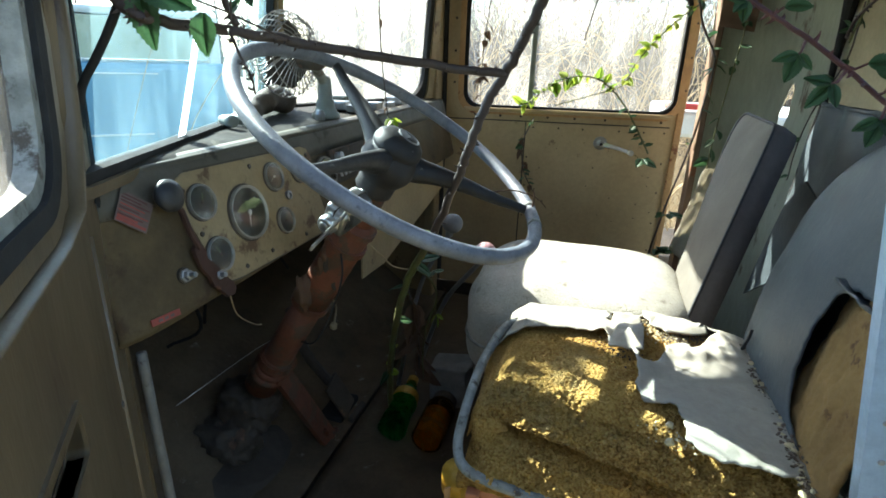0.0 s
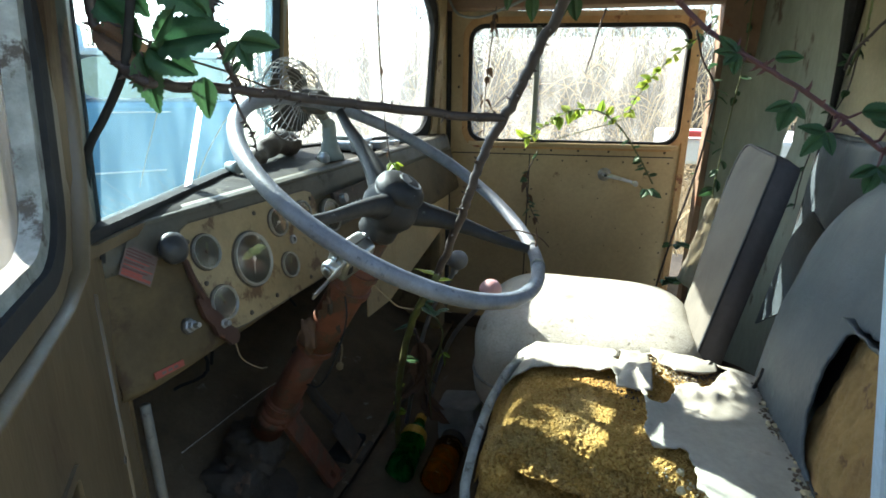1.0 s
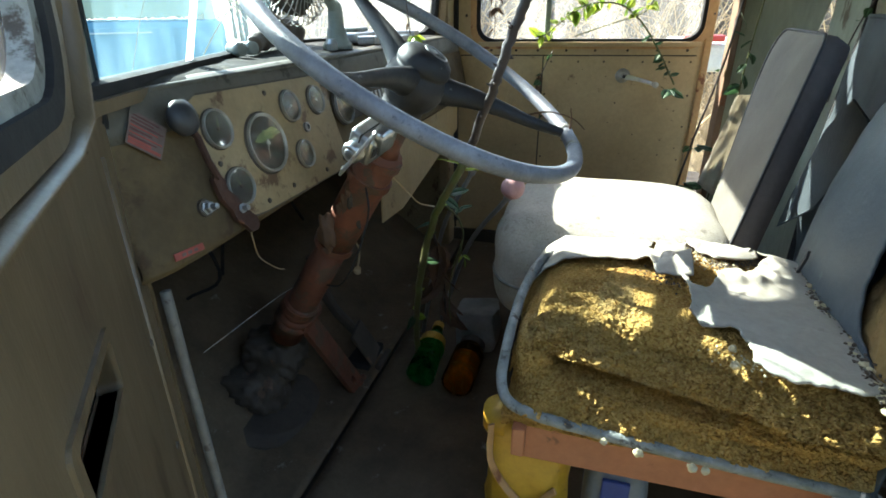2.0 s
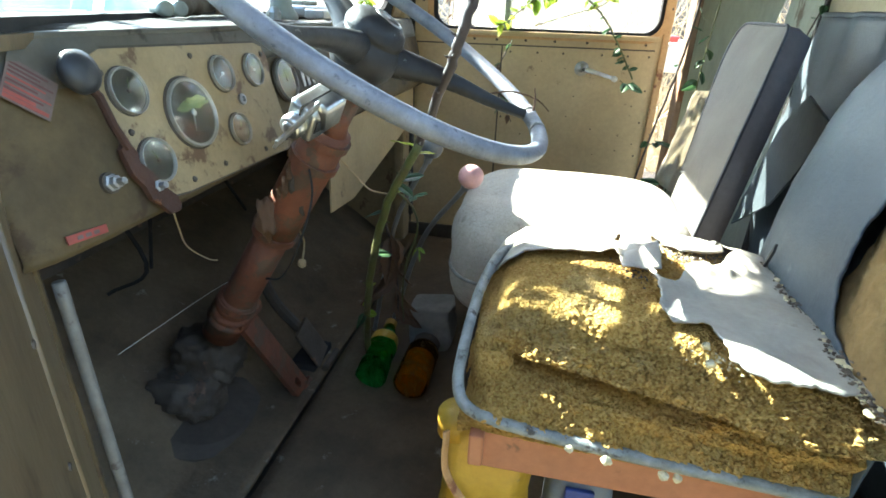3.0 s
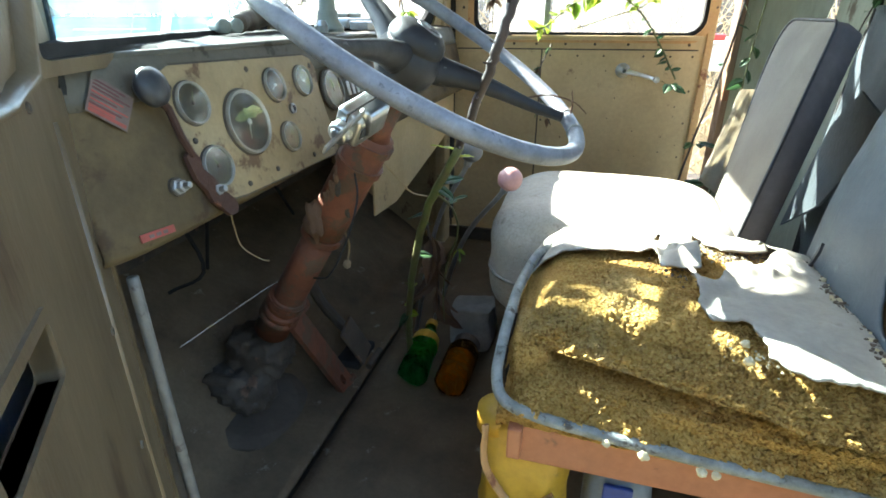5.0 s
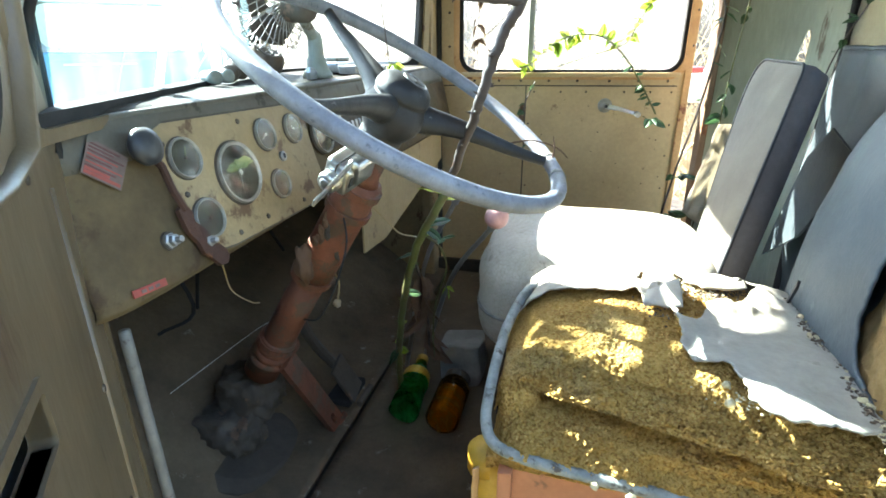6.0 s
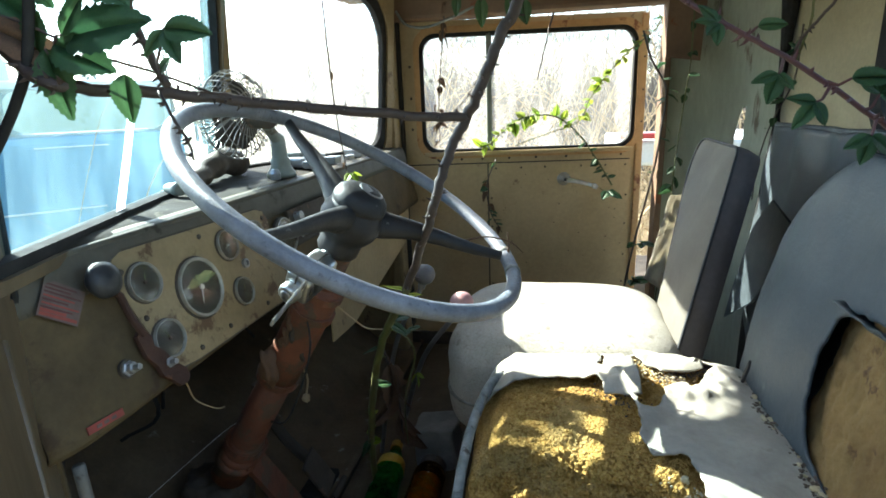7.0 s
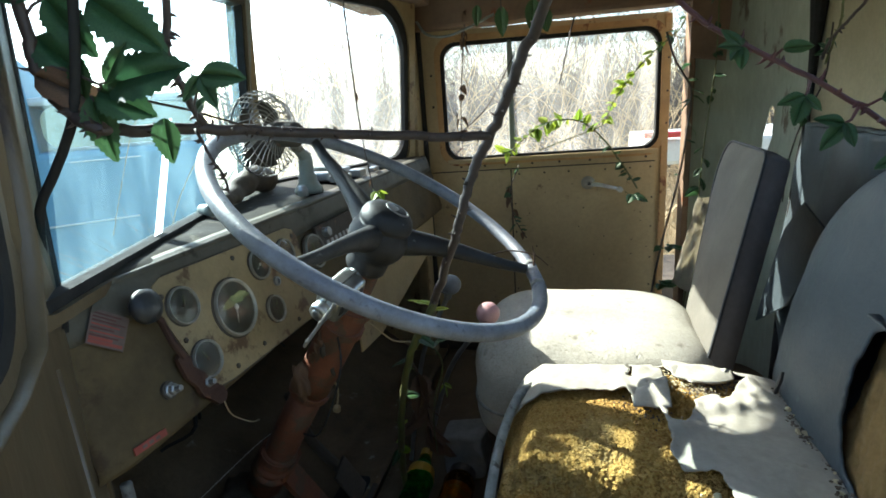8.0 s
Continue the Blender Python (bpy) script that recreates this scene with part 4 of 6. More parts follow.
def dashboard():
    d = thing("dashboard", (-0.45, 1.25, 1.44), "scratched tan steel truck dashboard with round gauges", "dashboard")
    curve = [Vector((x, 0, z)) for x, z in DASH[2:]]

    def top(u, v):
        y = 0.545 + u * 1.350
        # the rear edge follows the bent screen
        back = -0.383 - 0.353 * (y - 0.4816) if y < 1.255 else -0.65 + 0.325 * (y - 1.272)
        x = back + 0.012 + (-0.420 - back) * v
        return (x, y, 1.648 - 0.010 * v * v + 0.0015 * nz(x, y, 0, 18))
    part("ledge", surface(80, 16, top), LEDGE, d, "dusty dash ledge with shade put into its colour", smooth=True, thick=0.004)

    def shell(u, v):
        k = v * (len(curve) - 1)
        i = min(int(k), len(curve) - 2)
        p = curve[i].lerp(curve[i + 1], k - i)
        y = 0.524 + u * 1.371
        near = max(0.0, 1 - (y - 0.524) / 0.05)
        return (p.x - 0.012 * near * near - 0.004 * math.sin(math.pi * u) + 0.0018 * nz(y, p.z, 0, 14), y, p.z + 0.0012 * nz(y, p.x, 2, 16))
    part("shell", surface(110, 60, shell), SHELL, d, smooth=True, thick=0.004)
    part("fascia", surface(60, 8, lambda u, v: (shell(u, 0.32 * v)[0] + 0.0022, 0.528 + u * 1.360, shell(u, 0.32 * v)[2] + 0.001)), FASCIA, d, "grimy grey fascia strip under the ledge", smooth=True, thick=0.002)
    part("ledge_lip", tube([(-0.410, 0.545 + 0.071 * k, 1.6405) for k in range(20)], 0.0045, 8), FASCIA, d, "chipped grey ledge lip", smooth=True)
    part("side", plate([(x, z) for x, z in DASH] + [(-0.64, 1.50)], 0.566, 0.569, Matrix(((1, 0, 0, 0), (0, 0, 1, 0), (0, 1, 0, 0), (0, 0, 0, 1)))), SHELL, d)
    # gauge panel
    line = [(0.674, 1.627), (0.660, 1.622), (0.651, 1.610), (0.652, 1.590), (0.668, 1.530), (0.682, 1.488), (0.698, 1.475), (0.722, 1.472),
            (0.962, 1.467), (0.976, 1.472), (0.982, 1.484), (0.976, 1.530), (0.974, 1.565), (0.980, 1.600), (0.972, 1.614), (0.955, 1.620)]
    local = [(y - 0.84, (z - 1.54) / 0.97) for y, z in line]
    wide = [(x * 1.012, z * 1.03) for x, z in local]
    part("panel_gap", plate(wide, -0.004, 0.0022, FACE_M), DARK, d, "dark gap round the gauge panel")
    panel = part("gauge_panel", plate(local, 0.0, 0.0042, FACE_M), TAN, d, "tan gauge panel")
    for y, z in ((0.664, 1.606), (0.805, 1.612), (0.965, 1.604), (0.965, 1.482), (0.735, 1.482), (0.672, 1.548), (0.90, 1.480), (0.80, 1.484)):
        part("screw", lathe([(0.004, 0), (0.003, 0.002), (0, 0.0025)], FACE_M @ Matrix.Translation((y - 0.84, (z - 1.54) / 0.97, 0.004)), 8), DARK, panel)
    gauge(d, 0.687, 1.586, 0.0235, FACE_PALE, 70, "bleached fuel gauge")
    gauge(d, 0.771, 1.551, 0.0398, FACE, 250, "dark speedometer with a peeled film", True)
    gauge(d, 0.689, 1.515, 0.0235, FACE_PALE, 110, "bleached oil gauge")
    gauge(d, 0.853, 1.587, 0.0222, FACE_GLARE, 210, "round gauge with a reflection painted into its face")
    gauge(d, 0.929, 1.585, 0.0218, FACE_GLARE, 130, "round gauge with a reflection painted into its face")
    gauge(d, 0.852, 1.517, 0.0205, FACE_PALE, 60, "bleached round gauge with a peeled strip")
    gauge(d, 1.017, 1.562, 0.0310, FACE_PALE, 100, "bleached round gauge")
    part("plug", lathe([(0.0075, 0), (0.0075, 0.004), (0.004, 0.005), (0.004, 0.001), (0, 0.001)], FACE_M @ Matrix.Translation((0.040, 0.012, 0.004)), 14), STEEL, d)
    for y, z in ((0.623, 1.510), (0.671, 1.492)):
        nut = FACE_M @ Matrix.Translation((y - 0.84, (z - 1.54) / 0.97, 0.004))
        k = part("switch_nut", lathe([(0.0088, -0.004), (0.0088, 0.003), (0.0065, 0.004), (0.0065, 0.009), (0.0038, 0.010), (0.0038, 0.017), (0, 0.018)], nut, 6), STEEL, d, "dull hexagon nut")
        part("washer", lathe([(0.0105, -0.004), (0.0105, 0.001), (0.0, 0.002)], nut, 20), DARK, k)
    # radio plate past the column
    radio = part("radio_plate", box((0.20, -0.005, 0.001), (0.40, 0.062, 0.010), 0.003, FACE_M), DARK, d, "dark radio plate")
    for k in range(9):
        part("slot", box((0.22 + 0.018 * k, 0.006, 0.010), (0.23 + 0.018 * k, 0.030, 0.012), 0.001, FACE_M), STEEL, radio)
    for x in (0.225, 0.385):
        part("dial", lathe([(0.010, 0), (0.009, 0.012), (0, 0.013)], FACE_M @ Matrix.Translation((x, 0.045, 0.010)), 14), STEEL, radio)
    # deeper panel on the passenger's side
    flip = Matrix(((0, 0, 1, 0), (1, 0, 0, 0), (0, 1, 0, 0), (0, 0, 0, 1)))
    part("lower_panel", plate([(1.13, 1.46), (1.21, 1.45), (1.205, 1.268), (1.34, 1.258), (1.78, 1.330), (1.89, 1.35), (1.89, 1.48), (1.13, 1.48)], -0.402, -0.398, flip), TAN_DOOR, d, "tan lower dash panel with a cut edge")
    # pull lever: black knob, rod and rusty strap
    knob = part("lever_knob", lathe([(0, -0.012), (0.013, -0.009), (0.0195, 0.0), (0.019, 0.006), (0.010, 0.011), (0, 0.012)], FACE_M @ Matrix.Translation((-0.218, 0.069, 0.022)), 22), BLACK, d, "black lever knob", smooth=True)
    part("rod", tube([on_dash(0.624, 1.606, 0.018), on_dash(0.638, 1.585, 0.018), on_dash(0.642, 1.558, 0.016), on_dash(0.652, 1.535, 0.012)], 0.0042, 8), STRAP, knob)
    part("strap", plate([(-0.197, -0.004), (-0.187, 0.003), (-0.179, -0.010), (-0.180, -0.022), (-0.170, -0.034), (-0.162, -0.052), (-0.150, -0.066), (-0.148, -0.076), (-0.155, -0.083), (-0.166, -0.082), (-0.176, -0.068), (-0.184, -0.060), (-0.186, -0.046), (-0.195, -0.030)], 0.006, 0.012, FACE_M), STRAP, d, "rust brown strap")
    # paper label and red sticker, their writing worn to bars
    lab = FACE_M @ Matrix.Translation((-0.257, 0.062, 0.0055)) @ pose(0, 0, 0, 0, 0, -38)
    label = part("label", plate([(-0.021, -0.018), (0.021, -0.019), (0.022, 0.018), (-0.021, 0.019)], 0.0015, 0.0022, lab), PAPER, d, "faded paper label with worn print")
    for k in range(9):
        lo = -0.0165 + 0.0038 * k
        part("print_bar", box((-0.019, lo, 0.0022), (0.019 - 0.006 * (k * 2 % 3), lo + (0.0032 if k < 2 else 0.0017), 0.0025), 0, lab), REDINK if k in (0, 1, 3, 5) else FADED_INK, label)
    part("torn_corner", plate([(-0.022, 0.012), (-0.010, 0.020), (-0.022, 0.021)], 0.0024, 0.0028, lab), FASCIA, label)
    st = axes((-0.3635, 0.577, 1.4765), (0.0, 1, -0.10), (-0.25, 0, 1))
    sticker = part("sticker", box((-0.022, -0.004, 0.0), (0.022, 0.004, 0.0016), 0.0004, st), REDINK, d, "small red sticker")
    for k in range(3):
        part("print_bar", box((-0.012 + 0.009 * k, -0.002, 0.0016), (-0.006 + 0.009 * k, 0.0015, 0.002), 0, st), PAPER, sticker)
    return d


dashboard()


def steering():
    n = Vector((0.53, -0.065, 0.846)).normalized()
    c = Vector((-0.1835, 0.8810, 1.652))
    tilt = Vector((0.6043, -0.0308, 1.0)).normalized()
    first = Vector((0.190, 0.107, -0.112))
    m = axes(c, first, tilt.cross(first))
    RIM = 0.2478
    w = thing("steering_wheel", c, "large grey three-spoke steering wheel with a black hub", "steering wheel")
    part("rim", tube([m @ Vector((RIM * math.cos(a), RIM * math.sin(a), 0)) for a in [2 * math.pi * k / 96 for k in range(96)]], 0.0107, 16, True), WHEEL, w, smooth=True)
    for a in (2, -12):
        q = [m @ Vector((RIM * math.cos(radians(a + s)), RIM * math.sin(radians(a + s)), 0)) for s in (-1.2, 0, 1.2)]
        part("grip_band", tube(q, 0.0116, 16), PIPING, w, "pale tape band", smooth=True)
    for a in (0, 120, 240):
        e = Vector((math.cos(radians(a)), math.sin(radians(a)), 0))
        q = spline([m @ (e * r + Vector((0, 0, h))) for r, h in ((0.012, -0.030), (0.045, -0.026), (0.080, -0.018), (0.13, -0.012), (0.19, -0.008), (0.243, -0.001))], 6)
        rs = [0.019 * (1 - i / (len(q) - 1)) ** 1.5 + 0.0078 for i in range(len(q))]
        part("spoke", tube(q, rs, 14, flat=0.78), SPOKE, w, smooth=True)
    hub = part("hub", lathe([(0, 0.017), (0.016, 0.0168), (0.028, 0.013), (0.036, 0.006), (0.0395, -0.004), (0.0395, -0.010), (0.0375, -0.012), (0.0385, -0.014), (0.044, -0.024), (0.0455, -0.036), (0.042, -0.050), (0.036, -0.060),
                          (0.031, -0.066), (0.031, -0.070), (0.031, -0.086), (0.028, -0.091), (0, -0.092)], m, 40), SPOKE, w, "bulging black hub", smooth=True)
    part("badge", lathe([(0.0185, 0.0145), (0.0185, 0.0175), (0.016, 0.0185), (0.015, 0.0175), (0, 0.0185)], m @ pose(0.006, 0, -0.0012, 0, 6, 0), 24), STEEL, hub, "dull round badge")
    c = Vector((-0.182, 0.893, 1.644))
    ax = -n
    col = thing("steering_column", c + ax * 0.62, "red oxide steering column with a rusty clamp", "steering column")
    part("shroud", tube([c + ax * 0.070, c + ax * 0.135, c + ax * 0.155], [0.019, 0.020, 0.027], 20), RED, col, "thin upper tube", smooth=True)
    part("jacket", tube([c + ax * q for q in (0.15, 0.2, 0.30, 0.36)], [0.0315, 0.0325, 0.033, 0.033], 20), RED, col, smooth=True)
    part("lower_tube", tube([c + ax * q for q in (0.35, 0.45, 0.55, 0.62)], [0.029, 0.029, 0.030, 0.034], 18), RED, col, smooth=True)
    for q, r in ((0.165, 0.0365), (0.205, 0.0375), (0.355, 0.0365), (0.53, 0.036)):
        part("clamp", tube([c + ax * (q - 0.006), c + ax * (q + 0.006)], r, 18), RED, col)
    for k in range(4):
        q = 0.525 + 0.017 * k
        part("boot_fold", tube([c + ax * (q - 0.006), c + ax * q, c + ax * (q + 0.006)], [0.031, 0.035 + 0.0012 * k, 0.031], 18), RED, col, smooth=True)
    base = c + ax * 0.66
    part("steering_box", cushion(base + Vector((-0.03, 0.02, -0.04)), (0.060, 0.052, 0.050), 3.5, 24, lambda d: 0.014 * noise.noise(d * 3.5) + 0.007 * noise.noise(d * 9)), DARK, col, "greasy dark steering box", smooth=True)
    part("wrap", blob(c + ax * 0.30 + Vector((-0.02, -0.035, -0.01)), 0.020, 2, (0.7, 0.7, 1.5), 3, 0.7), LEAF_DRY, col, "frayed brown wrapping", smooth=True)
    rng = random.Random(61)
    for k in range(7):
        a = rng.uniform(0, 6.28)
        q = c + ax * rng.uniform(0.205, 0.33) + Vector((0.033 * math.cos(a), -abs(0.033 * math.sin(a)), 0.008 * math.cos(a)))
        part("tatter", blob(q, rng.uniform(0.007, 0.013), 70 + k, (0.6, 0.5, 1.5), 2, 0.9), LEAF_DRY if k % 2 else DARK, col, "torn scrap of wrapping")
    # turn signal switch clamped to the column
    sm = axes((-0.243, 0.812, 1.553), (0.30, 0.90, 0.25), n) @ Matrix.Scale(0.98, 4)
    sw = thing("turn_signal_switch", (-0.25, 0.84, 1.54), "chrome turn signal switch with a bent lever", "switch")
    part("case", box((-0.026, -0.023, -0.022), (0.040, 0.024, 0.018), 0.009, sm, 4), CHROME, sw, smooth=True)
    part("seam", box((-0.027, -0.0242, -0.004), (0.041, 0.0252, -0.002), 0.0004, sm), DARK, sw, "dark seam round the case")
    part("cap", lathe([(0.0145, -0.012), (0.0150, 0.008), (0.0135, 0.012), (0.010, 0.013), (0, 0.012)], sm @ pose(-0.028, -0.004, -0.004, 0, -90, 0), 22), CHROME, sw, smooth=True)
    part("lens", lathe([(0.009, 0.011), (0.009, 0.0135), (0.005, 0.0150), (0, 0.0155)], sm @ pose(-0.028, -0.004, -0.004, 0, -90, 0), 16), STEEL, sw, "clouded lens", smooth=True)
    part("bracket", tube([sm @ Vector((0.030, 0, -0.006)), sm @ Vector((0.068, 0.006, -0.014))], 0.011, 12), STEEL, sw)
    part("slot", box((-0.020, -0.006, 0.0172), (-0.006, 0.012, 0.0188), 0.0006, sm), BLACK, sw)
    start, tip = Vector((-0.218, 0.772, 1.572)), Vector((-0.223, 0.676, 1.548))
    part("lever", box((0.0, -0.0052, -0.0018), ((tip - start).length, 0.0052, 0.0018), 0.0014, axes(start, tip - start, (0.5, 0.1, 0.8))), CHROME, sw, "flat chrome lever")
    hinge = sm @ Vector((-0.004, -0.004, 0.016))
    part("lever_stub", tube([hinge, hinge.lerp(start, 0.5) + Vector((0.004, 0, 0.006)), start], [0.0056, 0.0054, 0.0048], 12), CHROME, sw, smooth=True)


steering()


# ---- floor things ----
def pedals():
    p = thing("brake_pedal", (-0.415, 1.03, 0.93), "red oxide pedal arm with a slotted foot plate", "pedal")
    a, b = Vector((-0.475, 0.945, 1.155)), Vector((-0.412, 1.035, 0.915))
    m = axes(a, b - a, (0, 1, 0))
    ln = (b - a).length
    part("arm", ring(rrect(0.0, -0.022, ln, 0.026, 0.012), rrect(ln - 0.052, -0.006, ln - 0.026, 0.008, 0.006), -0.006, 0.006, m), RED, p)
    part("pivot", tube([a + Vector((0, -0.03, 0)), a + Vector((0, 0.04, 0.0))], 0.022, 14), RED, p)
    part("foot", box((ln - 0.012, -0.030, -0.012), (ln + 0.006, 0.036, 0.010), 0.004, m), RED, p)
    c = thing("clutch_pedal", (-0.45, 1.12, 0.93), "rusty dark clutch pedal arm", "pedal")
    part("arm", tube(spline([(-0.53, 1.09, 1.22), (-0.50, 1.10, 1.10), (-0.45, 1.13, 1.0), (-0.43, 1.14, 0.94)]), 0.012, 8), DARK, c)
    part("pad", box((-0.47, 1.09, 0.925), (-0.41, 1.19, 0.945), 0.006), RUBBER, c)
    t = thing("throttle_plate", (-0.40, 1.18, 0.93), "scuffed grey throttle plate on the floor", "pedal")
    part("plate", box((-0.05, -0.03, 0), (0.05, 0.03, 0.008), 0.003, axes((-0.42, 1.10, 1.0), (0.35, 0.25, -0.9), (0, 1, 0))), DARK, t)
    part("hinge", tube([(-0.39, 1.10, 0.935), (-0.39, 1.17, 0.935)], 0.008, 8), DARK, t)
    g = thing("gear_housing", (-0.60, 0.98, 0.95), "greasy black housing on the toe board", "housing")
    part("lump", cushion((-0.585, 0.905, 0.985), (0.066, 0.056, 0.042), 3.4, 26, lambda d: 0.016 * noise.noise(d * 3) + 0.009 * noise.noise(d * 8)), DARK, g, smooth=True)
    part("flange", lathe([(0.115, 0), (0.115, 0.012), (0.09, 0.02), (0, 0.02)], pose(-0.56, 0.90, 0.945, 0, 18, 0), 24), DARK, g)


def lever(name, ball, foot, material, label):
    g = thing(name, foot, label, "lever")
    ball, foot = Vector(ball), Vector(foot)
    d = (foot - ball).normalized()
    part("knob", blob(ball, 0.0245, 1, (1, 1, 0.96), 3, 0.03), material, g, smooth=True)
    part("collar", tube([ball + d * 0.020, ball + d * 0.034], [0.010, 0.008], 10), STEEL, g)
    part("rod", tube(spline([ball + d * 0.03, ball.lerp(foot, 0.4) + Vector((-0.03, 0.01, 0)), foot]), 0.0055, 8), STEEL, g)


def bottles():
    b = thing("green_bottle", (-0.275, 1.13, 0.93), "crushed green soda bottle with a yellow cap on the floor", "bottle")
    m = axes((-0.268, 1.055, 0.962), (-0.06, 0.98, 0.10), (1, 0, 0)) @ pose(0, 0, 0, 0, 90, 0)
    bm = lathe([(0, 0), (0.022, 0.0), (0.031, 0.008), (0.033, 0.04), (0.029, 0.07), (0.033, 0.10), (0.030, 0.13), (0.015, 0.165), (0.012, 0.185)], m, 20)
    for v in bm.verts:
        v.co += 0.006 * noise.noise_vector(v.co * 30)
    part("body", bm, GREEN_GLASS, b, smooth=True)
    part("cap", lathe([(0.014, 0.178), (0.014, 0.196), (0, 0.197)], m, 14), YELLOW, b, "yellow cap")
    part("label_band", lathe([(0.0325, 0.105), (0.0335, 0.108), (0.0315, 0.132), (0.0305, 0.134)], m, 20), YELLOW, b, "yellow label")
    j = thing("amber_jar", (-0.18, 1.14, 0.93), "dirty amber jar lying on the floor", "jar")
    m = axes((-0.183, 1.050, 0.965), (0.03, 0.99, 0.08), (1, 0, 0)) @ pose(0, 0, 0, 0, 90, 0)
    part("body", lathe([(0, 0), (0.030, 0.0), (0.036, 0.006), (0.036, 0.11), (0.030, 0.125), (0.026, 0.13)], m, 22), AMBER_GLASS, j, smooth=True)
    part("contents", lathe([(0, 0.004), (0.031, 0.005), (0.032, 0.09), (0, 0.10)], m, 16), YELLOW, j, "yellow brown residue")
    part("lid", lathe([(0.030, 0.122), (0.031, 0.145), (0, 0.147)], m, 18), DARK, j)
    x = thing("crumpled_carton", (-0.17, 1.28, 0.93), "crumpled grey paper carton on the floor", "carton")
    bm = box((-0.235, 1.24, 0.925), (-0.135, 1.33, 1.035), 0.006)
    bmesh.ops.subdivide_edges(bm, edges=bm.edges[:], cuts=4, use_grid_fill=True)
    for v in bm.verts:
        v.co += 0.014 * noise.noise_vector(v.co * 16)
    part("carton", bm, mat("grey paper", (0.24, 0.235, 0.215), (0.16, 0.155, 0.145), 20, 0.8, bump=0.2), x)


def under_seat():
    y = thing("yellow_jug", (-0.01, 0.76, 0.93), "dented yellow plastic jug under the driver's seat", "jug")
    part("body", cushion((0.005, 0.765, 1.06), (0.060, 0.050, 0.125), 4.0, 18, lambda d: 0.010 * noise.noise(d * 2.4)), YELLOW, y, smooth=True)
    part("neck", tube([(-0.035, 0.752, 1.165), (-0.042, 0.748, 1.195)], [0.030, 0.022], 14), YELLOW, y, smooth=True)
    part("strap", tube(spline([(-0.045, 0.712, 1.19), (-0.040, 0.706, 1.12), (0.01, 0.706, 1.055), (0.05, 0.708, 1.095)]), 0.0055, 6, flat=0.4), TAN_EDGE, y, "brown strap")
    b = thing("blue_jug", (0.13, 0.75, 0.93), "grey blue jug with a blue label under the seat", "jug")
    part("body", cushion((0.135, 0.775, 1.03), (0.045, 0.045, 0.105), 4.0, 14), GREY_JUG, b, smooth=True)
    part("label_patch", box((0.112, 0.7245, 1.04), (0.150, 0.732, 1.115), 0.003), BLUE, b, "blue label")
    part("print_bar", box((0.118, 0.7235, 1.075), (0.143, 0.7255, 1.083), 0), WHITE, b)
    part("neck", tube([(0.135, 0.775, 1.13), (0.135, 0.775, 1.155)], [0.018, 0.016], 12), WHITE, b)
    c = thing("paper_cup", (0.385, 0.70, 0.93), "white crumpled cup beside the seat frame", "cup")
    part("cup", lathe([(0, 0), (0.020, 0), (0.028, 0.07), (0.029, 0.075), (0.026, 0.07), (0.019, 0.004)], pose(0.392, 0.690, 1.13, 8, -6, 0), 18), WHITE, c, smooth=True)
    part("ledge", box((0.36, 0.665, 0.925), (0.425, 0.72, 1.13), 0.004), DARK, c)
    part("string", tube(spline([(0.372, 0.668, 1.235), (0.376, 0.664, 1.19), (0.372, 0.664, 1.16), (0.378, 0.664, 1.12)]), 0.0022, 5), WHITE, c, "white string")


pedals()
lever("gear_lever", (-0.097, 1.173, 1.386), (-0.30, 1.34, 0.94), PINK, "gear lever with a faded pink ball knob")
lever("range_lever", (-0.198, 1.277, 1.410), (-0.33, 1.27, 0.94), mat("grey ball knob", (0.15, 0.15, 0.15), (0.1, 0.1, 0.1), 20, 0.5), "thin lever with a dark grey ball knob")
bottles()
under_seat()


# ---- seats ----
def foam_top(x, y):
    """The driver's cushion: height of its worn top."""
    u, v = (x + 0.03) / 0.43, (y - 0.655) / 0.41
    z = 1.338 - 0.035 * max(0, 0.12 - u) / 0.12 - 0.020 * max(0, v - 0.90) / 0.10 + 0.012 * math.sin(math.pi * min(1, max(0, u)))
    return z + 0.006 * nz(x, y, 0, 9)


COVERED = [(-0.02, 0.925), (0.005, 0.933), (0.078, 0.949), (0.151, 0.937), (0.178, 0.901), (0.199, 0.893), (0.195, 0.789), (0.204, 0.763), (0.240, 0.772), (0.247, 0.741),
           (0.246, 0.700), (0.258, 0.686), (0.28, 0.680), (0.307, 0.683), (0.334, 0.686), (0.362, 0.688), (0.42, 0.690), (0.45, 1.11), (-0.04, 1.11)]
TORN = [(0.191, 1.051), (0.216, 1.036), (0.225, 1.006), (0.253, 0.976), (0.287, 0.983), (0.317, 1.024), (0.337, 1.006), (0.311, 0.967), (0.287, 0.931), (0.275, 0.947), (0.253, 0.936), (0.239, 0.903), (0.223, 0.871), (0.203, 0.862), (0.203, 0.915), (0.216, 0.977)]


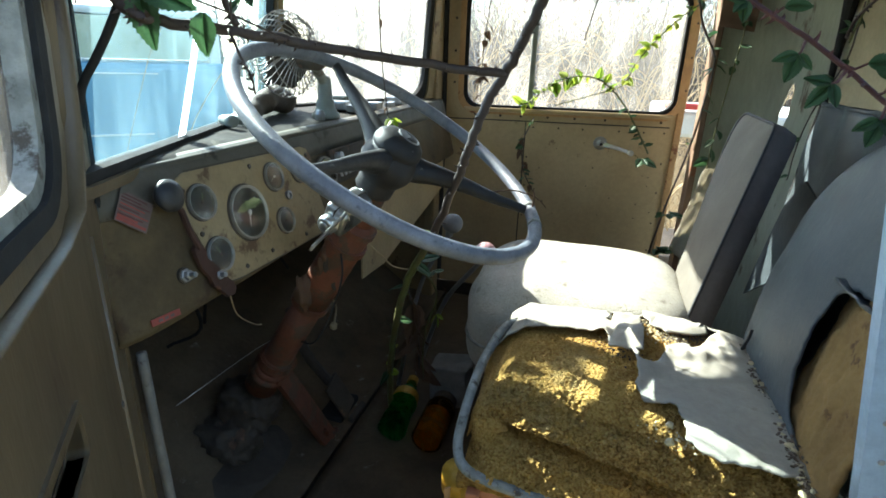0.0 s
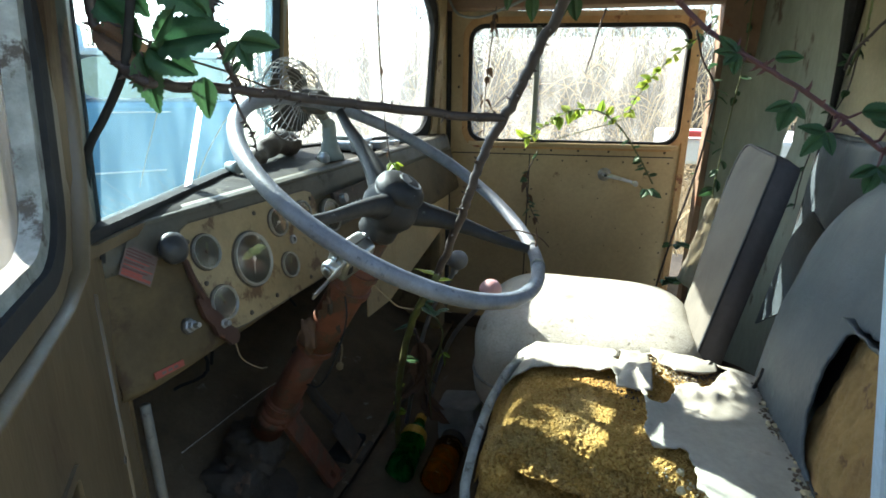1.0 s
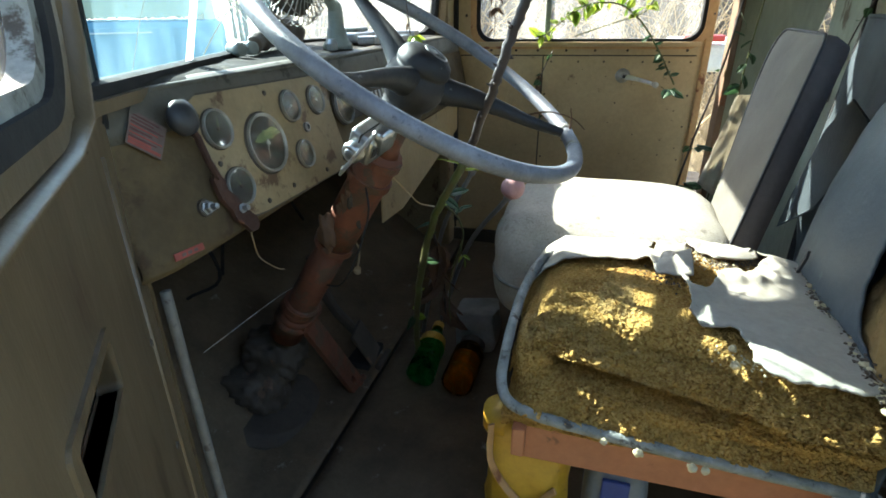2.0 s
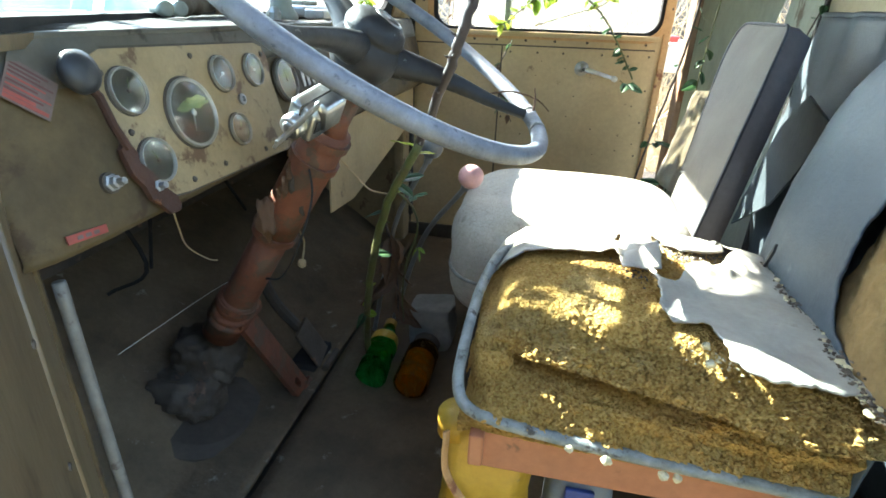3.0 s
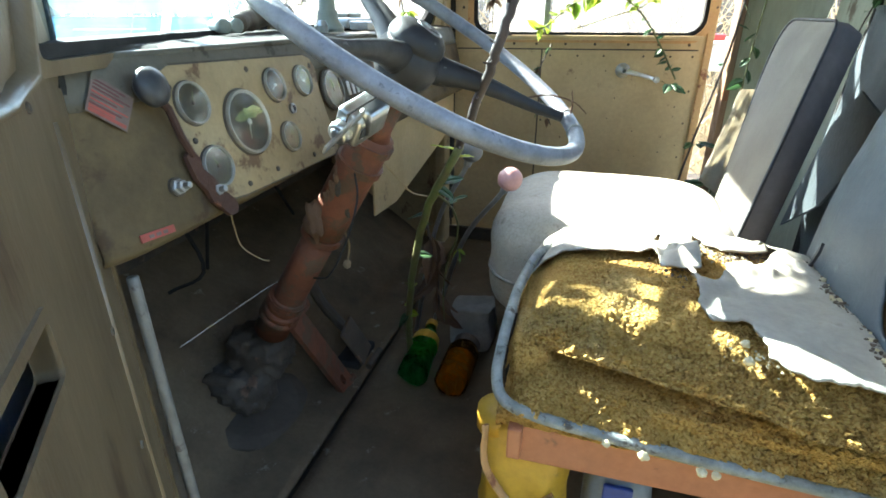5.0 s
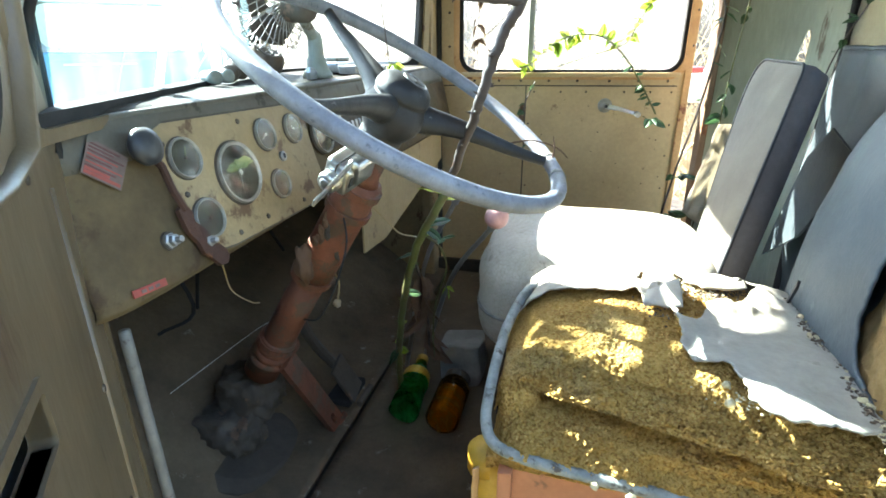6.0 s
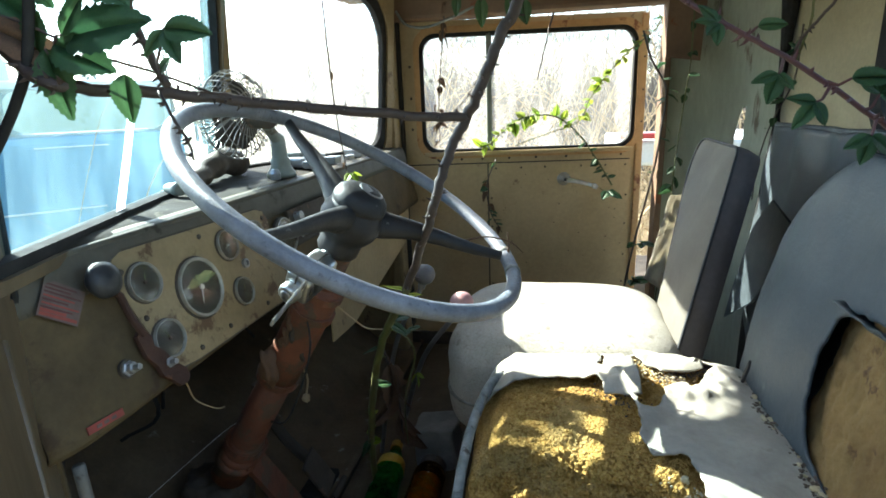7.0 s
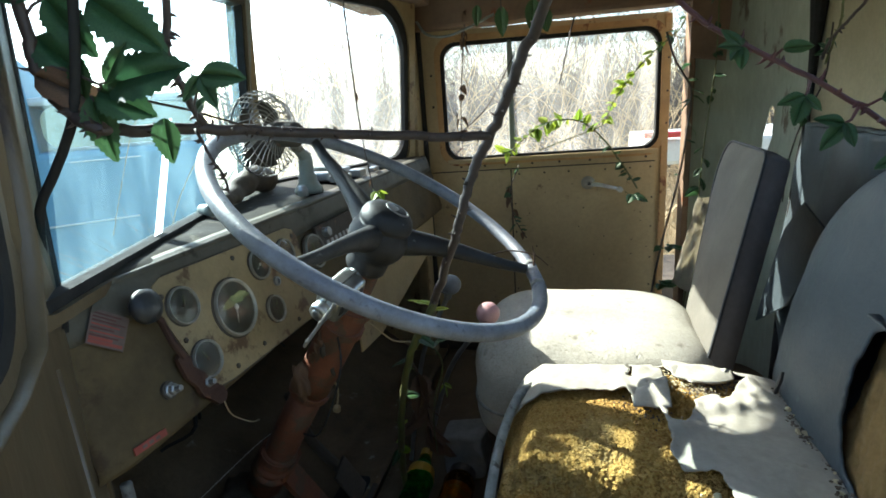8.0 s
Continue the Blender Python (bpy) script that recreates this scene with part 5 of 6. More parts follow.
def driver_seat():
    s = thing("driver_seat", (0.18, 0.86, 0.93), "torn driver's seat with bare yellow foam and grey vinyl", "seat")
    base = part("frame_rail", box((-0.004, 0.704, 1.150), (0.385, 0.720, 1.212), 0.004), ORANGE, s, "faded orange seat frame")
    part("frame_rail", box((-0.012, 0.99, 1.155), (0.385, 1.006, 1.212), 0.004), ORANGE, s)
    part("frame_rail", box((-0.014, 0.688, 1.165), (0.004, 0.992, 1.212), 0.003), ORANGE, s)
    for x in (0.02, 0.35):
        for y in (0.73, 0.98):
            part("leg", box((x - 0.014, y - 0.008, 0.925), (x + 0.014, y + 0.008, 1.158), 0.003), DARK, s)
    part("pan", box((0.0, 0.72, 1.190), (0.38, 0.99, 1.204), 0.002), DARK, s)

    # crumbling foam block: top, and a near side that is worn into a step
    def foam(u, v):
        x = -0.030 + 0.425 * u
        # v runs from the far lower edge over the top and down the near side
        c = min(0.775, max(0.700, 0.769 - 0.29 * x)) + 0.004 * nz(x, 0, 0, 30) - 0.026 * min(1.0, max(0.0, (x - 0.245) / 0.04))
        prof = [(1.055, 1.22), (1.060, 1.30), (1.045, 1.333), (c + 0.034, 1.336), (c + 0.013, 1.330), (c - 0.011, 1.317), (c - 0.024, 1.304), (c + 0.022, 1.290),
                (c + 0.022, 1.277), (0.42 * c + 0.58 * 0.694, 1.265), (0.700, 1.251), (0.688, 1.238), (0.700, 1.212)]
        bounds = [0, 0.06, 0.10, 0.52, 0.56, 0.61, 0.68, 0.74, 0.77, 0.86, 0.92, 0.97, 1.0]
        k = max(i for i in range(len(bounds)) if bounds[i] <= v + 1e-9)
        k = min(k, len(bounds) - 2)
        t = (v - bounds[k]) / (bounds[k + 1] - bounds[k])
        y = prof[k][0] + (prof[k + 1][0] - prof[k][0]) * t
        z = prof[k][1] + (prof[k + 1][1] - prof[k][1]) * t
        if 0.08 < v < 0.56:
            w = min(1, (v - 0.08) / 0.04, (0.56 - v) / 0.04)
            z += w * (foam_top(x, y) - 1.336)
        # rounded ends, front edge rolls down
        e = max(0.0, (0.10 - u) / 0.10)
        z -= 0.055 * e * e * (1 if z > 1.25 else 0.3)
        y += (0.875 - y) * 0.05 * e * e
        p_ = Vector((x, y, z))
        rough = 0.25 if 0.70 < v < 0.77 else (0.60 if v > 0.77 else 0.85 if v > 0.53 else 0.50)
        fade = min(1.0, (1 - u) / 0.06)
        lump = noise.noise(p_ * 38) * 0.005 + (fade * (0.45 - noise.voronoi(p_ * 85)[0][0]) * 0.006 if v > 0.50 else 0.0) + fade * rough * ((0.45 - noise.voronoi(p_ * 150)[0][0]) * 0.0085 + (0.45 - noise.voronoi(p_ * 300)[0][0]) * 0.0045)
        side = 1.3 if v > 0.55 else 0.9
        return (x + 0.4 * lump, y - side * lump * (1 if v > 0.55 else 0.2), z + lump * (1.0 if v < 0.57 else 0.7) * side - 0.02 * u * max(0.0, (v - 0.85) / 0.15))
    part("foam", surface(330, 440, foam), FOAM, s, "bare crumbling yellow foam", smooth=True)

    # the front face of the block
    part("foam_front", cushion((0.003, 0.892, 1.262), (0.030, 0.160, 0.050), 4, 26, lambda d: 0.006 * noise.noise(d * 9)), FOAM, s, smooth=True)

    # torn vinyl over the far and rear part
    def skin(u, v):
        x, y = -0.045 + 0.46 * u, 0.640 + 0.455 * v
        yy = min(max(y, 0.66), 1.05)
        z = foam_top(min(x, 0.39), yy) + 0.010
        d = max(0.0, y - 1.035)
        z -= 14 * d * d + 0.5 * max(0, d - 0.02)
        d = max(0.0, 0.03 - (x + 0.030)) if x < 0.0 else 0.0
        z -= 26 * d * d
        d = max(0.0, 0.700 - y)
        z -= 10 * d * d
        z -= 6 * max(0, x - 0.36) ** 2
        z += 0.0035 * nz(x, y, 4, 16) + 0.0015 * nz(x, y, 7, 50)
        # the rim of the tear stands up
        q = math.hypot((x - 0.255) / 0.085, (y - 0.965) / 0.060)
        z += 0.009 * math.exp(-((q - 1.0) / 0.30) ** 2) * (0.6 + nz(x, y, 1, 40))
        # curl where the sheet ends
        for px, py, r in ((0.200, 0.86, 0.025), (0.262, 0.72, 0.03), (0.15, 0.94, 0.02)):
            z += 0.007 * math.exp(-((x - px) ** 2 + (y - py) ** 2) / r ** 2)
        return (x, y, z)

    def kept(u, v):
        x, y = -0.045 + 0.46 * u, 0.640 + 0.455 * v
        x += 0.006 * nz(x, y, 0, 45) + 0.003 * nz(x, y, 3, 130)
        y += 0.006 * nz(y, x, 5, 45) + 0.003 * nz(y, x, 9, 130)
        return inside(x, y, COVERED) and not inside(x, y, TORN) and not (abs(x - 0.163 - 0.003 * nz(y, 0, 0, 90)) < 0.0035 and y > 0.985)
    part("cover", soften_edge(surface(190, 190, skin, kept)), COVER, s, "torn pale grey vinyl cover", smooth=True, thick=0.0025)

    # flap lifted from the tear
    def flap(u, v):
        x = 0.218 + 0.100 * u
        y = 1.050 - 0.018 * u - 0.066 * v * math.sin(math.pi * (0.12 + 0.76 * u)) ** 0.8
        return (x, y, foam_top(x, min(y, 1.03)) + 0.013 + 0.004 * math.sin(2.6 * v) - 0.003 * v + 0.002 * nz(x, y, 2, 40))
    part("flap", surface(26, 14, flap), COVER, s, "curled vinyl flap", smooth=True, thick=0.0025)

    def flap2(u, v):
        x = 0.158 + 0.052 * u
        y = 0.898 + 0.080 * v * (0.55 + 0.45 * u)
        return (x, y, foam_top(x, y) + 0.012 + 0.018 * u * math.sin(2.8 * v) + 0.003 * nz(x, y, 8, 50))
    part("flap", surface(18, 14, flap2), COVER, s, "curled vinyl flap", smooth=True, thick=0.0025)
    # piping round the bottom and up the front corner
    pipe = spline([(0.015, 1.00, 1.335), (-0.014, 0.955, 1.331), (-0.030, 0.87, 1.318), (-0.034, 0.80, 1.306), (-0.036, 0.755, 1.285), (-0.036, 0.726, 1.259), (-0.022, 0.704, 1.243),
                   (0.016, 0.694, 1.236), (0.10, 0.690, 1.229), (0.193, 0.690, 1.221), (0.30, 0.691, 1.213), (0.40, 0.693, 1.206)], 8)
    part("piping", tube(pipe, 0.0075, 10), PIPING, s, "grubby pale piping", smooth=True)

    # backrest: vinyl shell round a rotten core, torn open on the near side
    def outline(v):
        return 0.214 * min(1.0, math.sqrt(max(0.0, 1 - max(0.0, (v - 0.42) / 0.62) ** 2.3)) + 0.02)

    def back(front):
        def f(u, v):
            w = outline(v) * (0.92 + 0.16 * min(1, v / 0.35))
            s_ = (u - 0.5) * 2
            y = 0.868 + s_ * w
            z = 1.335 + 0.358 * v
            x = 0.362 + 0.245 * (z - 1.345)
            bulge = (1 - abs(s_) ** 4) * (0.30 + 0.70 * math.sin(math.pi * min(1, 0.15 + v * 0.85)) ** 0.6)
            x += -0.030 * bulge if front else 0.075 * bulge + 0.0
            x += 0.035
            return (x + 0.003 * nz(y, z, 0, 11), y, z)
        return f
    torn = [(0.60, 1.30), (0.795, 1.365), (0.826, 1.405), (0.838, 1.465), (0.834, 1.515), (0.805, 1.535), (0.745, 1.536), (0.70, 1.545), (0.62, 1.53)]

    def sound(u, v):
        y, z = back(True)(u, v)[1:]
        return not inside(y + 0.003 * nz(y, z, 0, 60), z + 0.003 * nz(z, y, 0, 60), torn)
    b = part("backrest", soften_edge(surface(110, 110, back(True), sound)), BLUEGREY, s, "blue grey vinyl backrest, torn open", smooth=True, thick=0.003)
    part("back_shell", surface(40, 40, back(False)), BLUEGREY, b, smooth=True, thick=0.003)

    def core(u, v):
        y, z = 0.655 + 0.20 * u, 1.335 + 0.215 * v
        x = 0.362 + 0.245 * (z - 1.345) + 0.014 + 0.020 * u * u + 0.006 * nz(y, z, 0, 30) + 0.004 * nz(y, z, 4, 90)
        return (x, y, z)
    part("core", surface(60, 60, core), FOAM_DULL, b, "old brown foam inside the tear", smooth=True, thick=0.006)

    def peel(u, v):
        y, z = 0.690 + 0.15 * u, 1.535 - 0.022 * v * math.sin(math.pi * u) + 0.006 * nz(u, 0, 0, 9)
        return (0.418 + 0.018 * v - 0.016 * (1 - v), y, z)
    part("peel", surface(24, 6, peel), BLUEGREY, b, "peeled vinyl edge", smooth=True, thick=0.003)
    part("slit", plate([(0, -0.019), (0.0032, -0.004), (0.0022, 0.019), (-0.0025, 0.008), (-0.0022, -0.010)], 0.0, 0.004, axes((0.3655, 0.968, 1.372), (0, 1, 0), (0.24, 0, 1))), BLACK, b, "dark split")
    part("skirt", surface(20, 20, lambda u, v: (0.388 + 0.012 * v + 0.004 * nz(u, v, 0, 4), 0.686 + 0.14 * u, 1.10 + 0.25 * v + 0.006 * nz(u, 0, 3, 6))), BLUEGREY, b, "blue grey vinyl skirt", smooth=True, thick=0.003)
    # crumbs in the crease and on the foam
    rng = random.Random(12)
    for count, lo, hi, material, text in ((420, 0.0009, 0.0024, DIRT, "dark grit in the crease"), (60, 0.0014, 0.0046, CRUMB, "crumbs of pale foam in the crease")):
        bm = bmesh.new()
        for _ in range(count):
            t = rng.random()
            q = Vector((0.367 + rng.gauss(0, 0.0045), 0.99 - 0.34 * t, 1.349 + rng.gauss(0, 0.002)))
            r = rng.uniform(lo, hi)
            bmesh.ops.create_icosphere(bm, subdivisions=1, radius=r, matrix=Matrix.Translation(q) @ Matrix.Rotation(rng.random() * 3, 4, "Z") @ Matrix.Diagonal((1, 1.4, 0.7, 1)))
        part("grit", bm, material, s, text)["kind"] = "stuff"
    for count, a, b, wide, material, text in ((260, (0.250, 0.960), (0.332, 1.008), 0.008, DIRT, "dark grit in the tear"), (220, (0.205, 1.03), (0.265, 0.945), 0.014, CRUMB, "pale foam crumbs in the tear"),
                                              (90, (0.15, 0.915), (0.20, 0.880), 0.014, DIRT, "dark grit beside the vinyl"), (60, (0.22, 0.72), (0.262, 0.690), 0.014, CRUMB, "pale foam crumbs beside the vinyl")):
        bm = bmesh.new()
        for _ in range(count):
            t = rng.random()
            x, y = a[0] + (b[0] - a[0]) * t + rng.gauss(0, wide), a[1] + (b[1] - a[1]) * t + rng.gauss(0, wide)
            bmesh.ops.create_icosphere(bm, subdivisions=1, radius=rng.uniform(0.0007, 0.0021), matrix=Matrix.Translation((x, y, foam_top(x, y) + 0.003 + rng.uniform(0, 0.002))) @ Matrix.Diagonal((1, rng.uniform(0.6, 1.5), 0.7, 1)))
        part("grit", bm, material, s, text)["kind"] = "stuff"
    for x, y, r in ((0.232, 0.735, 0.005), (0.228, 0.700, 0.0055), (0.10, 0.668, 0.005), (0.14, 0.664, 0.006), (0.20, 0.662, 0.006), (0.215, 0.663, 0.005)):
        part("crumb", blob((x, y, foam_top(x, y) + 0.004 if y > 0.69 else 1.243 - 0.09 * x + 0.004), r, x * 50, (1, 1, 0.8), 2, 0.4), CRUMB, s)


def passenger_seat():
    s = thing("passenger_seat", (0.12, 1.33, 0.93), "cracked white vinyl passenger seat with a taupe backrest", "seat")

    def soft(d):
        return 0.004 * noise.noise(d * 2.5)
    part("cushion", cushion((0.105, 1.325, 1.208), (0.245, 0.225, 0.128), 4.2, 44, soft), VINYL, s, "cracked white vinyl cushion", smooth=True)
    part("welt", tube([(0.105 + 0.243 * math.copysign(abs(math.cos(a)) ** 0.45, math.cos(a)), 1.325 + 0.223 * math.copysign(abs(math.sin(a)) ** 0.45, math.sin(a)), 1.19) for a in [2 * math.pi * k / 60 for k in range(60)]], 0.004, 6, True), PIPING, s, smooth=True)
    part("base", box((-0.08, 1.14, 0.925), (0.30, 1.50, 1.10), 0.01), DARK, s)
    # leaning backrest
    bl, br, tl, tr = Vector((0.316, 1.175, 1.275)), Vector((0.318, 1.400, 1.255)), Vector((0.441, 1.335, 1.670)), Vector((0.452, 1.705, 1.672))

    def quad(u, v):
        return bl.lerp(br, u).lerp(tl.lerp(tr, u), v)
    line = rrect(0.0, 0.0, 1.0, 1.0, 0.04, 8)
    far = rrect(0.0, 0.0, 1.0, 1.0, 0.30, 8)
    # only the far top corner is widely rounded
    k = len(line) // 4
    edge = far[:k] + line[k:]
    edge[k:2 * k] = rrect(0.0, 0.0, 1.0, 1.0, 0.05, 8)[k:2 * k]
    n = (br - bl).cross(tl - bl).normalized()
    n = -n if n.x > 0 else n
    bm = bmesh.new()
    f = [bm.verts.new(quad(*p)) for p in edge]
    c_ = bm.verts.new(quad(0.5, 0.5) + n * 0.014)
    mid = [bm.verts.new(quad(0.5 + (p[0] - 0.5) * 0.75, 0.5 + (p[1] - 0.5) * 0.8) + n * 0.011) for p in edge]
    for i in range(len(edge)):
        j = (i + 1) % len(edge)
        bm.faces.new((f[i], f[j], mid[j], mid[i]))
        bm.faces.new((mid[i], mid[j], c_))
    b = part("backrest", bm, TAUPE, s, "taupe cloth backrest face", smooth=True)
    bm = bmesh.new()
    a_ = [bm.verts.new(quad(*p) - n * 0.001) for p in edge]
    e_ = [bm.verts.new(quad(0.5 + (p[0] - 0.5) * 1.01, 0.5 + (p[1] - 0.5) * 1.01) - n * 0.020) for p in edge]
    g_ = [bm.verts.new(quad(0.5 + (p[0] - 0.5) * 0.96, 0.5 + (p[1] - 0.5) * 0.97) - n * 0.048) for p in edge]
    for i in range(len(edge)):
        j = (i + 1) % len(edge)
        bm.faces.new((a_[i], a_[j], e_[j], e_[i]))
        bm.faces.new((e_[i], e_[j], g_[j], g_[i]))
    bm.faces.new(g_)
    part("back_side", bm, PLUM, b, "dark plum vinyl side", smooth=True)
    part("piping", tube([quad(*p) + n * 0.001 for p in edge], 0.0032, 6, True), BLACK, b, "black piping", smooth=True)
    part("bracket", plate([(1.505, 1.535), (1.375, 1.497), (1.45, 1.38), (1.54, 1.275), (1.74, 1.15), (1.70, 1.25), (1.60, 1.45)], 0.0, 0.005, axes((0.575, 0, 0), (0, 1, 0), (0, 0, 1))), BLUEGREY, s, "dark seat bracket")

    # a loose sunlit flap of cloth beside the backrest
    def cloth(u, v):
        p = Vector((0.355, 1.78, 1.248)).lerp(Vector((0.434, 1.78, 1.195)), u).lerp(Vector((0.414, 1.78, 1.50)).lerp(Vector((0.47, 1.80, 1.50)), u), v)
        return p + Vector((0.006 * nz(u, v, 0, 5), 0.010 * nz(u, v, 3, 5), 0.0))
    part("loose_cloth", surface(14, 14, cloth), THIN_CLOTH, s, "loose pale cloth flap", smooth=True, thick=0.002)


driver_seat()
passenger_seat()


# ---- things on the dashboard ----
def fan():
    f = thing("dash_fan", (-0.435, 1.14, 1.648), "old wire-guard dashboard fan on a cast base", "fan")
    c = Vector((-0.519, 1.130, 1.771))
    ax = Vector((-0.93, 0.20, 0.04)).normalized()
    m = axes(c, Vector((0, 0, 1)), ax.cross(Vector((0, 0, 1))) * -1)
    if (m.to_3x3() @ Vector((0, 0, 1))).dot(ax) < 0:
        m = m @ pose(0, 0, 0, 180, 0, 0)
    R = 0.083
    for nm, sg in (("front_guard", 1), ("rear_guard", -1)):
        def dome(r, a, sg=sg):
            return m @ Vector((r * R * math.cos(a), r * R * math.sin(a), sg * 0.042 * math.sqrt(max(0, 1 - r ** 3))))
        g = part(nm, tube([dome(1.0, 2 * math.pi * k / 40) for k in range(40)], 0.0014, 5, True), GUARD, f, "rusty wire guard")
        for k in range(34):
            a = 2 * math.pi * k / 34
            part("wire", tube([dome(r, a + 0.9 * sg * r) for r in (0.16, 0.35, 0.6, 0.8, 0.93, 1.0)], 0.0011, 4), GUARD, g)
        for r in (0.16, 0.5, 0.8):
            part("hoop", tube([dome(r, 2 * math.pi * k / 40) for k in range(40)], 0.0010, 4, True), GUARD, g)
    for k in range(4):
        a = math.pi / 2 * k + 0.4

        def blade(u, v, a=a):
            r = 0.012 + 0.052 * u
            q = a + (v - 0.5) * (1.05 + 0.35 * u)
            return m @ Vector((r * math.cos(q), r * math.sin(q), 0.016 * (v - 0.5)))
        part("blade", surface(6, 6, blade), DARK, f, smooth=True, thick=0.001)
    part("motor", tube([c - ax * 0.018, c - ax * 0.026, c - ax * 0.080, c - ax * 0.090], [0.018, 0.024, 0.024, 0.019], 20), DARK, f, "dark grey motor housing", smooth=True)
    part("spindle", tube([c + ax * 0.012, c - ax * 0.03], 0.008, 10), STEEL, f)
    j = c - ax * 0.068
    foot = Vector((-0.455, 1.163, 1.648))
    part("stem", tube([j - Vector((0, 0, 0.012)), foot + Vector((0, 0, 0.070))], [0.010, 0.011], 12), DUSTY, f)
    part("base", lathe([(0.029, 0), (0.029, 0.008), (0.024, 0.014), (0.0195, 0.022), (0.0185, 0.036), (0.0155, 0.038), (0.0145, 0.070), (0.0125, 0.079), (0.007, 0.085), (0, 0.086)], Matrix.Translation(foot), 20), DUSTY, f, "cast grey base", smooth=True)
    for dx, dy in ((0.01, -0.045), (-0.01, 0.045)):
        part("wing_nut", lathe([(0.010, 0), (0.011, 0.012), (0.007, 0.020), (0, 0.021)], Matrix.Translation(foot + Vector((dx, dy, 0.0))), 10), STEEL, f)


def ledge_things():
    b = thing("hose_fittings", (-0.50, 0.935, 1.649), "pair of pale pipe fittings lying on the ledge", "pipe fitting")
    for y in (0.915, 0.946):
        m = axes((-0.500, y, 1.662), (1.0, -0.30, -0.02), (0, 0, 1)) @ pose(0, 0, 0, 0, 90, 0)
        k = part("collar", lathe([(0.007, 0.003), (0.0105, 0.003), (0.011, -0.008), (0.009, -0.011), (0.009, -0.024), (0.007, -0.03), (0, -0.03), (0, -0.012), (0.007, -0.012)], m, 20), DUSTY, b, smooth=True)
    h = thing("leather_sleeve", (-0.54, 1.07, 1.65), "dark old leather sleeve lying on the ledge", "sleeve")
    bm = tube(spline([(-0.508, 0.965, 1.664), (-0.528, 1.01, 1.670), (-0.548, 1.07, 1.678), (-0.562, 1.13, 1.684), (-0.57, 1.19, 1.676)]), [0.013 + 0.0006 * k for k in range(25)], 16)
    for v in bm.verts:
        v.co += 0.006 * noise.noise_vector(v.co * 28)
        v.co.z = max(v.co.z, 1.650)
    part("sleeve", bm, LEATHER, h, smooth=True)
    p = thing("wiper_motor", (-0.50, 1.36, 1.65), "grey wiper motor on the far ledge", "motor")
    part("case", box((-0.545, 1.30, 1.650), (-0.475, 1.43, 1.672), 0.006), STEEL, p)
    part("cover", box((-0.53, 1.33, 1.672), (-0.49, 1.40, 1.682), 0.004), DUSTY, p)
    for y in (1.31, 1.42):
        part("bolt", lathe([(0.008, 0), (0.008, 0.012), (0, 0.014)], Matrix.Translation((-0.468, y, 1.648)), 8), STEEL, p)
    rng = random.Random(3)
    for k in range(4):
        q = thing("ledge_clip", (-0.45, 1.30 + 0.09 * k, 1.649), "small rusty clip on the dash ledge", "clip", "ledge clips")
        part("clip", box((-0.455 + rng.uniform(-.03, .03), 1.29 + 0.09 * k, 1.648), (-0.43, 1.33 + 0.09 * k, 1.66 + rng.uniform(0, .01)), 0.003), STEEL, q)


fan()
ledge_things()


# ---- cables and threads ----
def cable(name, pts, r, material, label, category="cable", extra=None):
    t = thing(name, pts[-1], label, category)
    part("strand", tube(spline(pts), r, 8), material, t, smooth=True)
    if extra:
        part("end", blob(pts[-1], extra, 2, (1, 1, 1.2), 2, 0.3), material, t)


cable("black_cable", [(-0.280, 0.56, 2.08), (-0.297, 0.555, 1.95), (-0.305, 0.552, 1.902), (-0.314, 0.55, 1.859), (-0.329, 0.55, 1.816), (-0.347, 0.55, 1.789), (-0.367, 0.55, 1.765), (-0.393, 0.55, 1.734), (-0.412, 0.556, 1.69), (-0.416, 0.558, 1.655)], 0.0040, RUBBER, "black cable hanging beside the windscreen")
cable("hanging_wire", [(-0.40, 0.735, 1.442), (-0.43, 0.775, 1.40), (-0.45, 0.81, 1.353), (-0.45, 0.85, 1.315), (-0.46, 0.885, 1.295)], 0.0011, STRAW, "thin pale wire hanging under the dashboard")
cable("cobweb_thread", [(-0.50, 0.702, 1.232), (-0.50, 0.915, 1.217), (-0.46, 0.985, 1.235), (-0.42, 1.02, 1.29)], 0.0004, WHITE, "fine thread strung past the column", "thread")
cable("plug_wire", [(-0.362, 0.955, 1.345), (-0.375, 1.00, 1.315), (-0.385, 1.04, 1.27), (-0.39, 1.035, 1.228)], 0.002, STRAW, "dangling wire with a small pale plug", extra=0.008)
cable("roof_wire", [(-0.40, 1.88, 2.06), (-0.37, 1.88, 2.02), (-0.31, 1.89, 2.01), (-0.24, 1.90, 2.03), (-0.16, 1.90, 2.06)], 0.004, PIPING, "pale wire sagging under the header")


